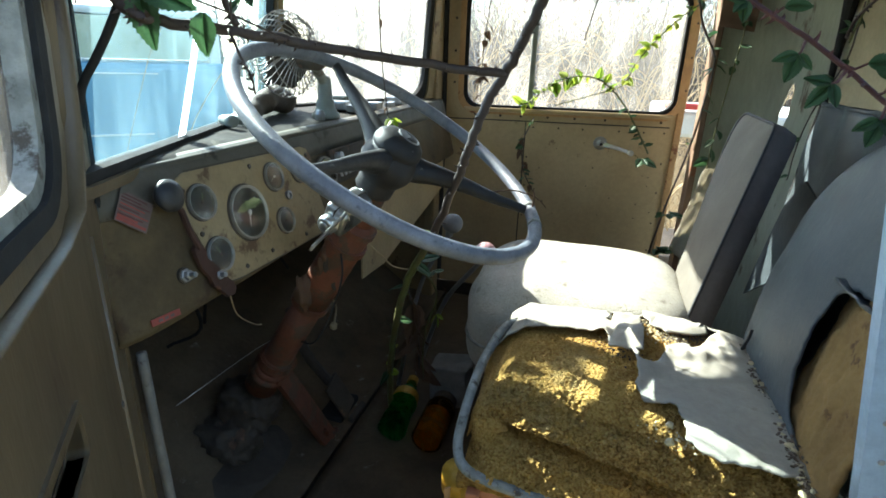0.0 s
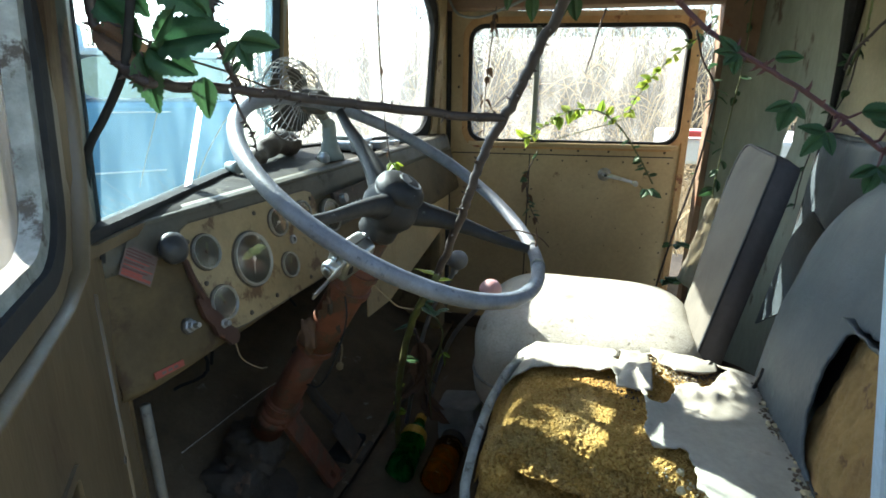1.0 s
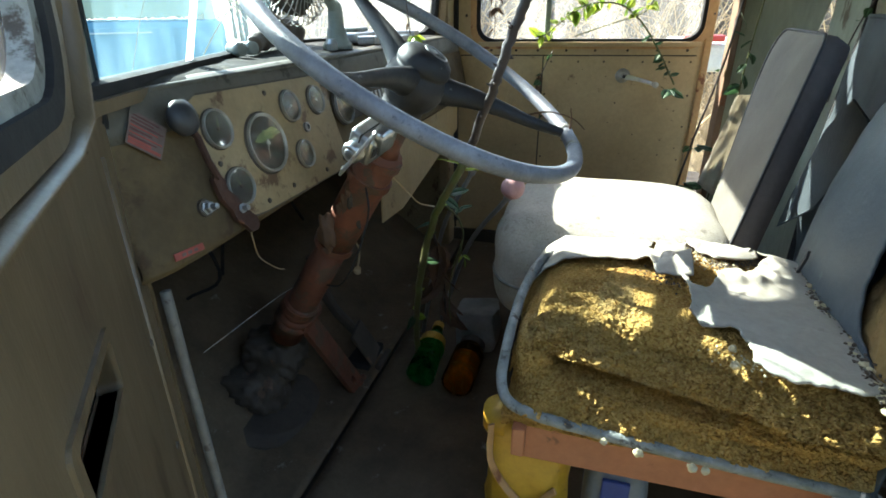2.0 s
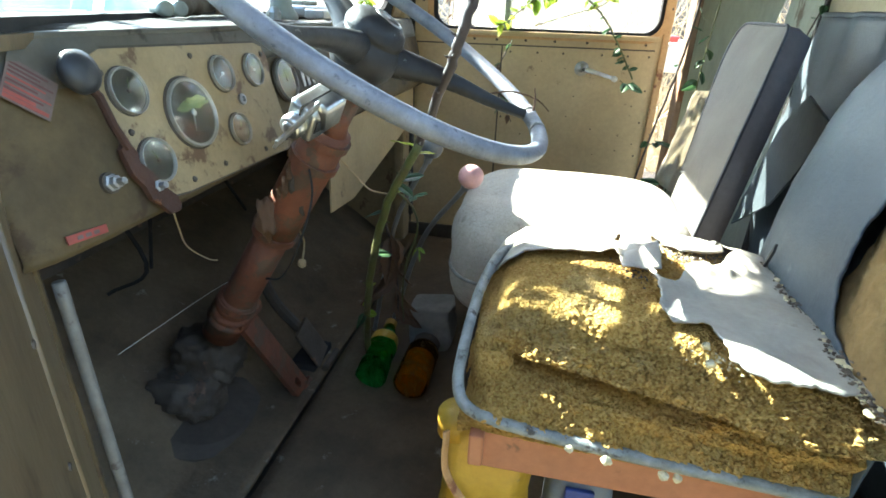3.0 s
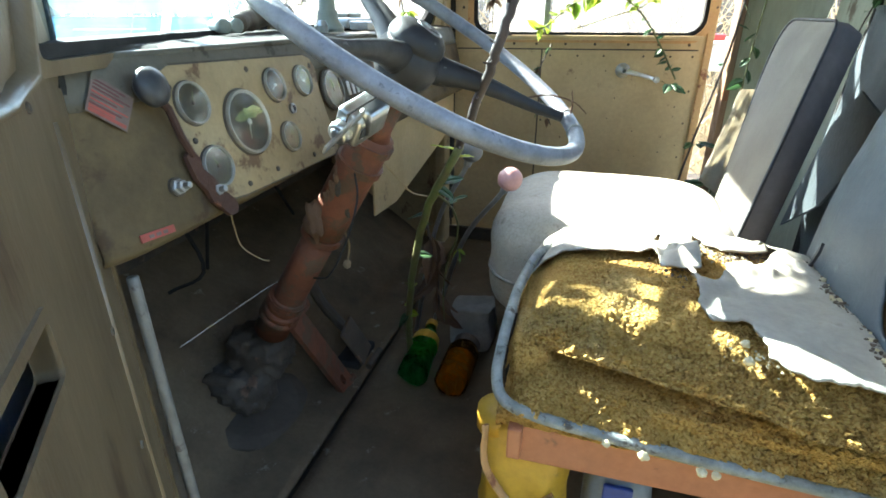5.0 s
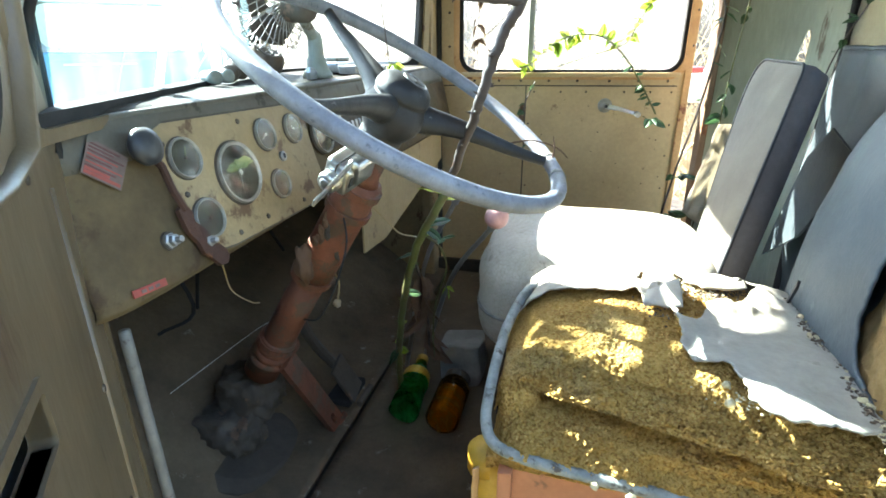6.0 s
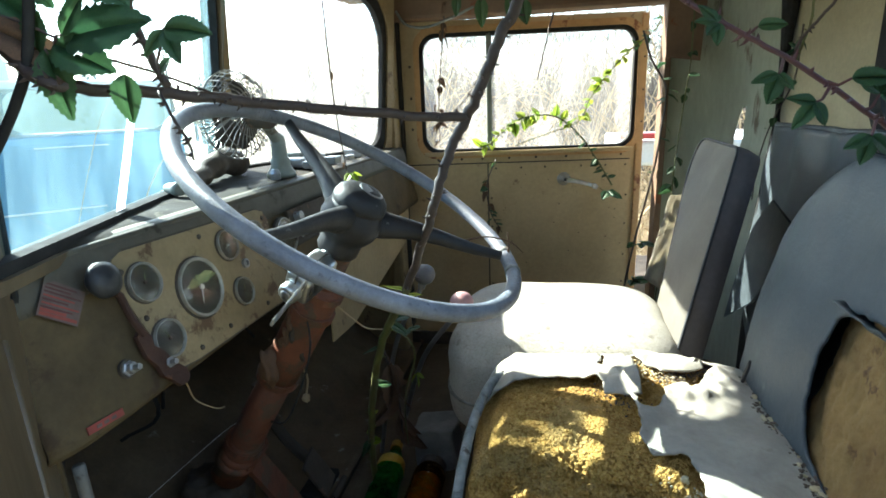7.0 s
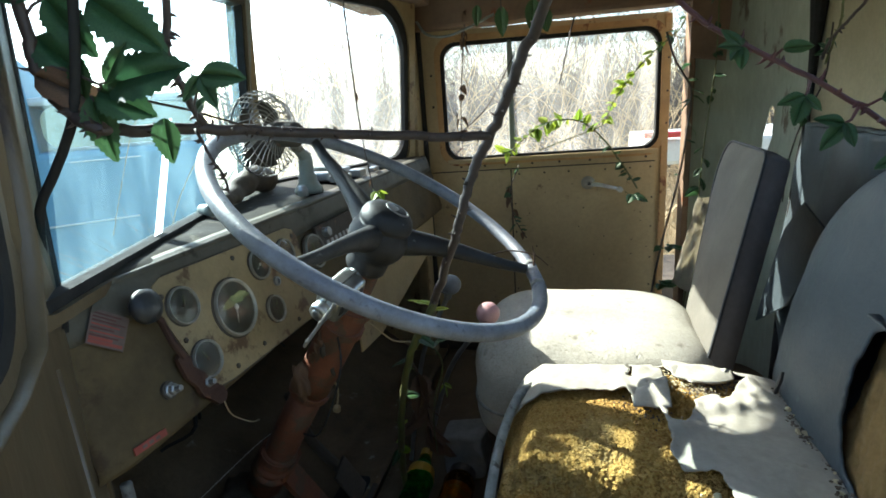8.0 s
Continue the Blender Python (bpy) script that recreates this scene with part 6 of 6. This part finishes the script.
# ---- brambles ----
def leaf_mesh(name, material, w=0.5, curl=0.25, teeth=9):
    """One serrated leaf, a unit long, folded along its midrib."""
    bm = bmesh.new()
    k = 2 * teeth
    mid, edge = [], {1: [], -1: []}
    for i in range(k + 1):
        t = i / k
        z = -curl * t * t
        mid.append(bm.verts.new((t, 0, z)))
        half = w * math.sin(math.pi * min(1, t ** 0.75)) ** 0.8 * 0.5 + 0.004
        half *= 1 + (0.10 if i % 2 else -0.06)
        for s in (1, -1):
            edge[s].append((bm.verts.new((t - 0.02 * (i % 2), s * half * 0.55, z + half * 0.08)), bm.verts.new((t + (0.02 if i % 2 else 0), s * half, z + half * 0.10 + 0.02 * math.sin(9 * t + s)))))
    for i in range(k):
        for s in (1, -1):
            bm.faces.new((mid[i], mid[i + 1], edge[s][i + 1][0], edge[s][i][0]))
            bm.faces.new((edge[s][i][0], edge[s][i + 1][0], edge[s][i + 1][1], edge[s][i][1]))
    me = bpy.data.meshes.new(name)
    bm.to_mesh(me)
    bm.free()
    me.polygons.foreach_set("use_smooth", [True] * len(me.polygons))
    me.materials.append(material)
    return me


LEAVES = [leaf_mesh("leaf", LEAF, 0.55, 0.16, 11), leaf_mesh("leaf", LEAF, 0.62, 0.26, 11), leaf_mesh("leaf", LEAF, 0.48, 0.12, 11)]
YOUNG = [leaf_mesh("young_leaf", LEAF_YOUNG, 0.6, 0.2, 6), leaf_mesh("young_leaf", LEAF_YOUNG, 0.7, 0.4, 6)]
DRY = [leaf_mesh("dry_leaf", LEAF_DRY, 0.5, 0.7, 5), leaf_mesh("dry_leaf", LEAF_DRY, 0.65, 0.9, 5)]


def leaf(parent, meshes, at, way, size, rng, face=None):
    ob = new("leaf", rng.choice(meshes))
    way = Vector(way).normalized()
    up = Vector(face) if face else Vector((rng.gauss(0, 0.5), rng.gauss(0, 0.5), 1))
    side = up.cross(way)
    if side.length < 0.05:
        side = Vector((1, 0, 0.2)).cross(way)
    side.normalize()
    m = Matrix((way, side, way.cross(side))).transposed().to_4x4()
    m.translation = at
    ob.parent = parent
    ob.matrix_parent_inverse = parent.matrix_basis.inverted()
    ob.matrix_basis = m @ Matrix.Diagonal((size, size, size, 1))
    return ob


def vine(name, pts, r0, r1, material, label, seed, thorns=0, per=7):
    v = thing(name, pts[0], label, "bramble")
    q = spline(pts, per)
    rng = random.Random(seed)
    q = [p + Vector((rng.gauss(0, 1), rng.gauss(0, 1), rng.gauss(0, 1))) * r0 * 0.12 for p in q]
    part("cane", tube(q, [r0 + (r1 - r0) * i / (len(q) - 1) for i in range(len(q))], 9), material, v, smooth=True)
    if thorns:
        bm = bmesh.new()
        for _ in range(thorns):
            i = rng.randrange(1, len(q) - 1)
            p = q[i].lerp(q[i + 1], rng.random())
            d = (q[i + 1] - q[i - 1]).normalized()
            o = Vector((rng.gauss(0, 1), rng.gauss(0, 1), rng.gauss(0, 1))).cross(d).normalized()
            h = rng.uniform(0.004, 0.008)
            tube([p + o * r0 * 0.6, p + o * (r0 + h * 0.5) - d * h * 0.1, p + o * (r0 + h) - d * h * 0.35], [0.0022, 0.0012, 0.0002], 5, bm=bm)
        part("prickle", bm, material, v)["kind"] = "stuff"
    return v, q, rng


def sprig(v, rng, at, way, size, meshes, count=3, stem=CANE_GREEN, face=None):
    """A leaf stalk with three or five leaflets."""
    at, way = Vector(at), Vector(way).normalized()
    end = at + way * size * 0.55
    part("stalk", tube([at, at.lerp(end, 0.5) + Vector((0, 0, -0.004)), end], [0.0016, 0.0013, 0.001], 5), stem, v)
    side = way.cross(Vector(face) if face else Vector((0, 0, 1)))
    if side.length < 0.1:
        side = Vector((1, 0, 0))
    side.normalize()
    for k in range(count):
        a = (k - (count - 1) / 2) * (1.15 if count == 3 else 0.75)
        leaf(v, meshes, end, way * math.cos(a) + side * math.sin(a) + Vector((0, 0, rng.uniform(-0.3, 0.05))), size * (1.0 if k == count // 2 else 0.82) * rng.uniform(0.9, 1.1), rng, face)


def scatter(v, q, rng, meshes, count, lo, hi, both=1.0):
    for _ in range(count):
        i = rng.randrange(1, len(q) - 1)
        d = (q[i + 1] - q[i - 1]).normalized()
        o = d.cross(Vector((rng.gauss(0, 1), rng.gauss(0, 1), rng.gauss(0, 1)))).normalized()
        leaf(v, meshes, q[i], o + d * rng.uniform(-0.2, 0.6) + Vector((0, 0, -0.2 * both)), rng.uniform(lo, hi), rng)


def brace():
    """An upright pressed channel on the bulkhead under the dashboard."""
    b = thing("bulkhead_brace", (-0.80, 0.80, 0.93), "rusty upright brace under the dashboard", "brace")
    part("web", box((-0.862, 0.775, 0.925), (-0.80, 0.781, 1.44), 0.001), SHELL, b)
    part("face", box((-0.806, 0.775, 0.925), (-0.80, 0.815, 1.44), 0.002), SHELL, b)
    part("flange", box((-0.862, 0.809, 0.925), (-0.80, 0.815, 1.44), 0.001), SHELL, b)


brace()
cable("column_wire", [(-0.285, 0.875, 1.47), (-0.27, 0.845, 1.43), (-0.29, 0.83, 1.36), (-0.33, 0.85, 1.30), (-0.38, 0.89, 1.27)], 0.0016, RUBBER, "black wire sagging off the steering column")
cable("column_wire", [(-0.27, 0.94, 1.47), (-0.25, 0.97, 1.43), (-0.24, 1.00, 1.40), (-0.22, 1.03, 1.385)], 0.0014, STRAW, "pale thin wire beside the steering column")


def brambles():
    SEEN = (0.25, -0.85, 0.45)
    # thorny cane across the opening
    v, q, rng = vine("thorny_cane", [(-0.372, 0.545, 2.08), (-0.358, 0.55, 1.906), (-0.357, 0.55, 1.858), (-0.343, 0.55, 1.828), (-0.325, 0.55, 1.809), (-0.300, 0.556, 1.799), (-0.282, 0.624, 1.796), (-0.251, 0.686, 1.789), (-0.209, 0.743, 1.780),
                                     (-0.139, 0.816, 1.769), (-0.079, 0.868, 1.760), (-0.034, 0.903, 1.758)], 0.0048, 0.0062, CANE, "thorny brown bramble cane across the cab", 21, 90)
    for a, b in (((-0.310, 0.552, 1.828), (-0.294, 0.545, 1.767)), ((-0.243, 0.552, 1.806), (-0.243, 0.545, 1.766)), ((-0.301, 0.552, 1.831), (-0.245, 0.542, 1.812)), ((-0.298, 0.556, 1.834), (-0.211, 0.552, 1.851)),
                 ((-0.292, 0.552, 1.837), (-0.260, 0.545, 1.869)), ((-0.337, 0.556, 1.906), (-0.292, 0.550, 1.853)), ((-0.294, 0.556, 1.901), (-0.228, 0.550, 1.859)), ((-0.355, 0.556, 1.878), (-0.310, 0.552, 1.841)),
                 ((-0.376, 0.552, 1.912), (-0.339, 0.545, 1.905)), ((-0.318, 0.556, 1.859), (-0.322, 0.552, 1.815))):
        leaf(v, LEAVES, a, Vector(b) - Vector(a), (Vector(b) - Vector(a)).length * 0.88, rng, SEEN)
    leaf(v, DRY[:1], (-0.354, 0.545, 1.847), (0.056, -0.004, -0.018), 0.058, rng, SEEN)
    for a, b in (((-0.300, 0.556, 1.800), (-0.310, 0.552, 1.828)), ((-0.245, 0.690, 1.788), (-0.301, 0.552, 1.831)), ((-0.357, 0.55, 1.858), (-0.298, 0.556, 1.834)), ((-0.301, 0.552, 1.831), (-0.292, 0.552, 1.837)), ((-0.358, 0.55, 1.89), (-0.337, 0.556, 1.906)), ((-0.337, 0.556, 1.906), (-0.294, 0.556, 1.901))):
        part("stalk", tube([a, Vector(a).lerp(Vector(b), 0.5) + Vector((0, 0, 0.003)), b], 0.0013, 5), CANE, v)
    v, q, rng = vine("bramble_shoot", [(-0.252, 0.610, 1.797), (-0.258, 0.600, 1.829), (-0.259, 0.588, 1.856), (-0.248, 0.585, 1.899), (-0.245, 0.58, 2.0)], 0.0038, 0.0033, CANE, "upright thorny bramble shoot", 22, 22)
    for a, b in (((-0.202, 0.552, 1.836), (-0.161, 0.545, 1.834)), ((-0.202, 0.552, 1.835), (-0.188, 0.545, 1.808)), ((-0.203, 0.552, 1.835), (-0.222, 0.545, 1.815)), ((-0.25, 0.60, 1.81), (-0.232, 0.59, 1.822))):
        leaf(v, LEAVES, a, Vector(b) - Vector(a), (Vector(b) - Vector(a)).length * 0.88, rng, SEEN)
    part("stalk", tube([(-0.254, 0.605, 1.803), (-0.235, 0.58, 1.816), (-0.202, 0.552, 1.836)], 0.0012, 5), CANE, v)
    v, q, rng = vine("thorny_twig", [(-0.262, 0.61, 1.795), (-0.243, 0.600, 1.769), (-0.234, 0.600, 1.753), (-0.230, 0.600, 1.735)], 0.0016, 0.001, CANE, "thin thorny bramble twig", 23, 10)
    # thick cane from the roof to the floor
    v, q, rng = vine("thick_cane", [(0.095, 0.90, 2.10), (0.042, 0.90, 1.918), (0.012, 0.90, 1.854), (-0.007, 0.90, 1.811), (-0.034, 0.903, 1.758), (-0.058, 0.90, 1.713), (-0.080, 0.902, 1.652), (-0.100, 0.915, 1.600), (-0.150, 0.955, 1.485)],
                     0.0078, 0.0068, CANE, "thick brown bramble cane coming down from the roof", 24, 40)
    v, q, rng = vine("green_cane", [(-0.144, 0.949, 1.495), (-0.205, 0.99, 1.385), (-0.255, 1.05, 1.24), (-0.292, 1.11, 1.07), (-0.300, 1.15, 0.925)],
                     0.0068, 0.0075, CANE_GREEN, "green bramble cane growing up through the floor", 45, 20)
    scatter(v, q, rng, YOUNG + LEAVES, 7, 0.022, 0.04)
    for at, way, size, me in (((-0.150, 0.955, 1.487), (-0.8, 0.2, 0.25), 0.045, YOUNG), ((-0.155, 0.958, 1.475), (0.6, 0.2, 0.3), 0.03, YOUNG), ((-0.18, 0.97, 1.43), (0.6, 0.3, 0.2), 0.04, LEAVES), ((-0.19, 0.98, 1.42), (0.8, 0.0, -0.3), 0.035, LEAVES), ((-0.20, 0.98, 1.40), (0.4, 0.5, 0.3), 0.03, YOUNG)):
        leaf(v, me, at, way, size, rng)
    v, q, rng = vine("side_shoot", [(-0.195, 0.985, 1.41), (-0.185, 1.07, 1.35), (-0.19, 1.13, 1.28), (-0.215, 1.14, 1.20), (-0.225, 1.15, 1.12), (-0.225, 1.16, 1.05)], 0.0022, 0.0014, CANE_GREEN, "thin green bramble shoot beside the cane", 25)
    sprig(v, rng, (-0.195, 1.135, 1.255), (0.3, -0.3, -0.5), 0.026, YOUNG, 3)
    sprig(v, rng, (-0.187, 1.05, 1.37), (0.5, -0.2, 0.4), 0.03, LEAVES, 3)
    v, q, rng = vine("hanging_runner", [(-0.242, 0.94, 1.999), (-0.241, 0.94, 1.925), (-0.239, 0.94, 1.848), (-0.236, 0.94, 1.779), (-0.226, 0.94, 1.684)], 0.0014, 0.0010, CANE, "thin bare runner with a yellow green sprout hanging before the windscreen", 27)
    scatter(v, q, rng, DRY, 4, 0.010, 0.016)
    sprig(v, rng, (-0.226, 0.94, 1.684), (0.4, -0.3, -0.1), 0.022, YOUNG, 3)
    # red cane by the rear of the opening
    v, q, rng = vine("red_cane", [(0.10, 0.685, 2.06), (0.135, 0.685, 1.91), (0.174, 0.69, 1.858), (0.225, 0.685, 1.823), (0.279, 0.685, 1.790), (0.34, 0.685, 1.746), (0.40, 0.68, 1.70), (0.46, 0.67, 1.68)], 0.0022, 0.0022, CANE_RED, "purple red bramble cane over the seat", 28, 40)
    for at, way, size, k in (((0.218, 0.686, 1.826), (-0.3, -0.2, 0.1), 0.024, 5), ((0.228, 0.686, 1.822), (0.9, -0.2, 0.25), 0.022, 1), ((0.262, 0.685, 1.800), (-0.25, -0.2, -0.8), 0.024, 3), ((0.298, 0.684, 1.776), (-0.6, -0.2, -0.7), 0.028, 3), ((0.295, 0.684, 1.780), (0.9, -0.2, 0.1), 0.030, 1), ((0.326, 0.684, 1.757), (0.4, -0.2, 0.7), 0.026, 3), ((0.335, 0.684, 1.750), (-0.2, -0.2, -0.9), 0.026, 3)):
        sprig(v, rng, at, way, size, LEAVES, k, CANE_RED, (0.1, -0.8, 0.55))
    v, q, rng = vine("rear_runner", [(0.56, 1.45, 1.84), (0.55, 1.40, 1.87), (0.55, 1.33, 1.90), (0.55, 1.26, 1.94), (0.54, 1.20, 2.05)], 0.0032, 0.0026, CANE, "bare bramble runner by the rear wall", 29, 8)
    v, q, rng = vine("rear_runner", [(0.57, 1.46, 1.83), (0.56, 1.41, 1.87), (0.55, 1.365, 1.90), (0.54, 1.34, 1.96), (0.53, 1.33, 2.08)], 0.0026, 0.002, CANE_GREEN, "bare bramble runner by the rear wall", 30, 6)
    scatter(v, q, rng, LEAVES, 2, 0.02, 0.03)
    v, q, rng = vine("corner_runner", [(0.63, 1.60, 1.92), (0.625, 1.60, 1.80), (0.61, 1.66, 1.70), (0.60, 1.69, 1.60), (0.60, 1.70, 1.50)], 0.002, 0.0015, CANE, "thin runner in the cab corner", 31)
    scatter(v, q, rng, LEAVES, 9, 0.022, 0.036)
    # runners inside the passenger window
    v, q, rng = vine("window_runner", [(0.273, 1.985, 1.500), (0.22, 1.980, 1.588), (0.158, 1.972, 1.673), (0.089, 1.962, 1.726), (0.01, 1.951, 1.731), (-0.053, 1.942, 1.706), (-0.118, 1.933, 1.651), (-0.156, 1.935, 1.635)], 0.0028, 0.0022, CANE_GREEN, "arching green bramble runner in the passenger window", 32, 10)
    scatter(v, q[16:], rng, YOUNG, 46, 0.022, 0.044)
    scatter(v, q[:16], rng, LEAVES, 12, 0.022, 0.038)
    v, q, rng = vine("window_runner", [(0.40, 1.985, 2.01), (0.375, 1.99, 1.968), (0.31, 1.985, 1.917), (0.244, 1.982, 1.848), (0.193, 1.977, 1.775), (0.159, 1.972, 1.708), (0.053, 1.957, 1.671), (-0.038, 1.944, 1.640)], 0.0024, 0.0018, CANE_GREEN, "slender bramble runner across the passenger window", 33, 8)
    scatter(v, q[10:36], rng, YOUNG, 26, 0.020, 0.038)
    scatter(v, q[:20], rng, LEAVES, 10, 0.018, 0.032)
    v, q, rng = vine("window_runner", [(-0.246, 1.905, 2.10), (-0.263, 1.903, 1.958), (-0.28, 1.905, 1.785), (-0.285, 1.92, 1.640)], 0.0022, 0.0016, CANE, "withered runner down the front of the window", 34)
    scatter(v, q, rng, DRY, 26, 0.018, 0.034)
    v, q, rng = vine("window_twig", [(-0.106, 1.935, 1.944), (-0.193, 1.923, 1.796), (-0.289, 1.915, 1.710)], 0.0022, 0.0014, CANE, "bare twig across the quarter window", 35)
    v, q, rng = vine("window_twig", [(0.08, 1.955, 2.051), (0.058, 1.955, 1.963), (0.03, 1.955, 1.840)], 0.0032, 0.002, CANE, "broken twig hanging from the header", 36)
    v, q, rng = vine("header_sprig", [(-0.09, 1.60, 2.10), (-0.10, 1.60, 2.05), (-0.10, 1.60, 2.02)], 0.002, 0.0014, CANE, "leafy sprig hanging from the header", 37)
    for at, way, size in (((-0.10, 1.60, 2.03), (0.0, 0, -1), 0.07), ((-0.02, 1.60, 2.04), (-0.1, 0, -1), 0.075), ((0.0, 1.60, 2.02), (0.2, 0, -1), 0.06), ((-0.16, 1.60, 2.04), (-0.1, 0, -1), 0.05)):
        leaf(v, LEAVES, at, way, size, rng, (0, -1, 0.2))
    part("stalk", tube([(-0.16, 1.60, 2.06), (0.0, 1.60, 2.06)], 0.0015, 5), CANE, v)
    # runners on the rear pillar
    v, q, rng = vine("pillar_runner", [(0.458, 1.87, 2.08), (0.459, 1.87, 1.956), (0.459, 1.87, 1.853), (0.452, 1.87, 1.778), (0.437, 1.87, 1.573), (0.433, 1.87, 1.371), (0.412, 1.87, 1.192), (0.40, 1.87, 0.93)], 0.002, 0.002, CANE_GREEN, "thin bramble runner on the rear pillar", 38)
    scatter(v, q, rng, LEAVES, 20, 0.025, 0.05)
    v, q, rng = vine("pillar_runner", [(0.33, 1.89, 1.96), (0.356, 1.88, 1.879), (0.40, 1.88, 1.798), (0.395, 1.88, 1.688), (0.38, 1.88, 1.557), (0.33, 1.88, 1.296), (0.301, 1.88, 1.068), (0.30, 1.88, 0.93)], 0.003, 0.0034, CANE, "bramble runner beside the door gap", 39, 10)
    scatter(v, q[8:], rng, LEAVES, 18, 0.025, 0.05)
    sprig(v, rng, (0.31, 1.87, 1.20), (0.8, -0.3, 0.4), 0.06, LEAVES, 5)
    sprig(v, rng, (0.33, 1.87, 1.33), (0.9, -0.2, 0.2), 0.05, LEAVES, 5)
    sprig(v, rng, (0.23, 1.93, 1.50), (0.6, -0.3, -0.2), 0.05, LEAVES, 5)
    v, q, rng = vine("door_runner", [(-0.10, 1.92, 1.60), (-0.13, 1.91, 1.52), (-0.12, 1.90, 1.43), (-0.08, 1.89, 1.36)], 0.002, 0.0014, CANE, "withered runner on the door panel", 40)
    scatter(v, q, rng, DRY + LEAVES, 16, 0.022, 0.04)
    # dead leaf bundle under the dashboard, and the tie on the rim
    v, q, rng = vine("dead_leaf", [(-0.255, 1.13, 1.29), (-0.25, 1.16, 1.22), (-0.245, 1.18, 1.12), (-0.245, 1.19, 1.03)], 0.003, 0.002, CANE, "curled dead brown leaf bundle", 41)
    for k in range(7):
        leaf(v, DRY, q[2 + 2 * k], (rng.gauss(0, 0.4), rng.gauss(0, 0.3), -1), rng.uniform(0.07, 0.12), rng)
    v, q, rng = vine("rim_twig", [(-0.06, 0.985, 1.565), (-0.02, 0.985, 1.572), (0.015, 0.99, 1.563), (0.035, 0.985, 1.548)], 0.0016, 0.0008, LEAF_DRY, "dry tendril caught on the wheel rim", 42)
    v, q, rng = vine("rim_twig", [(0.012, 0.985, 1.54), (0.014, 0.985, 1.56), (0.012, 0.985, 1.58)], 0.002, 0.0008, LEAF_DRY, "dry tendril caught on the wheel rim", 43)


brambles()
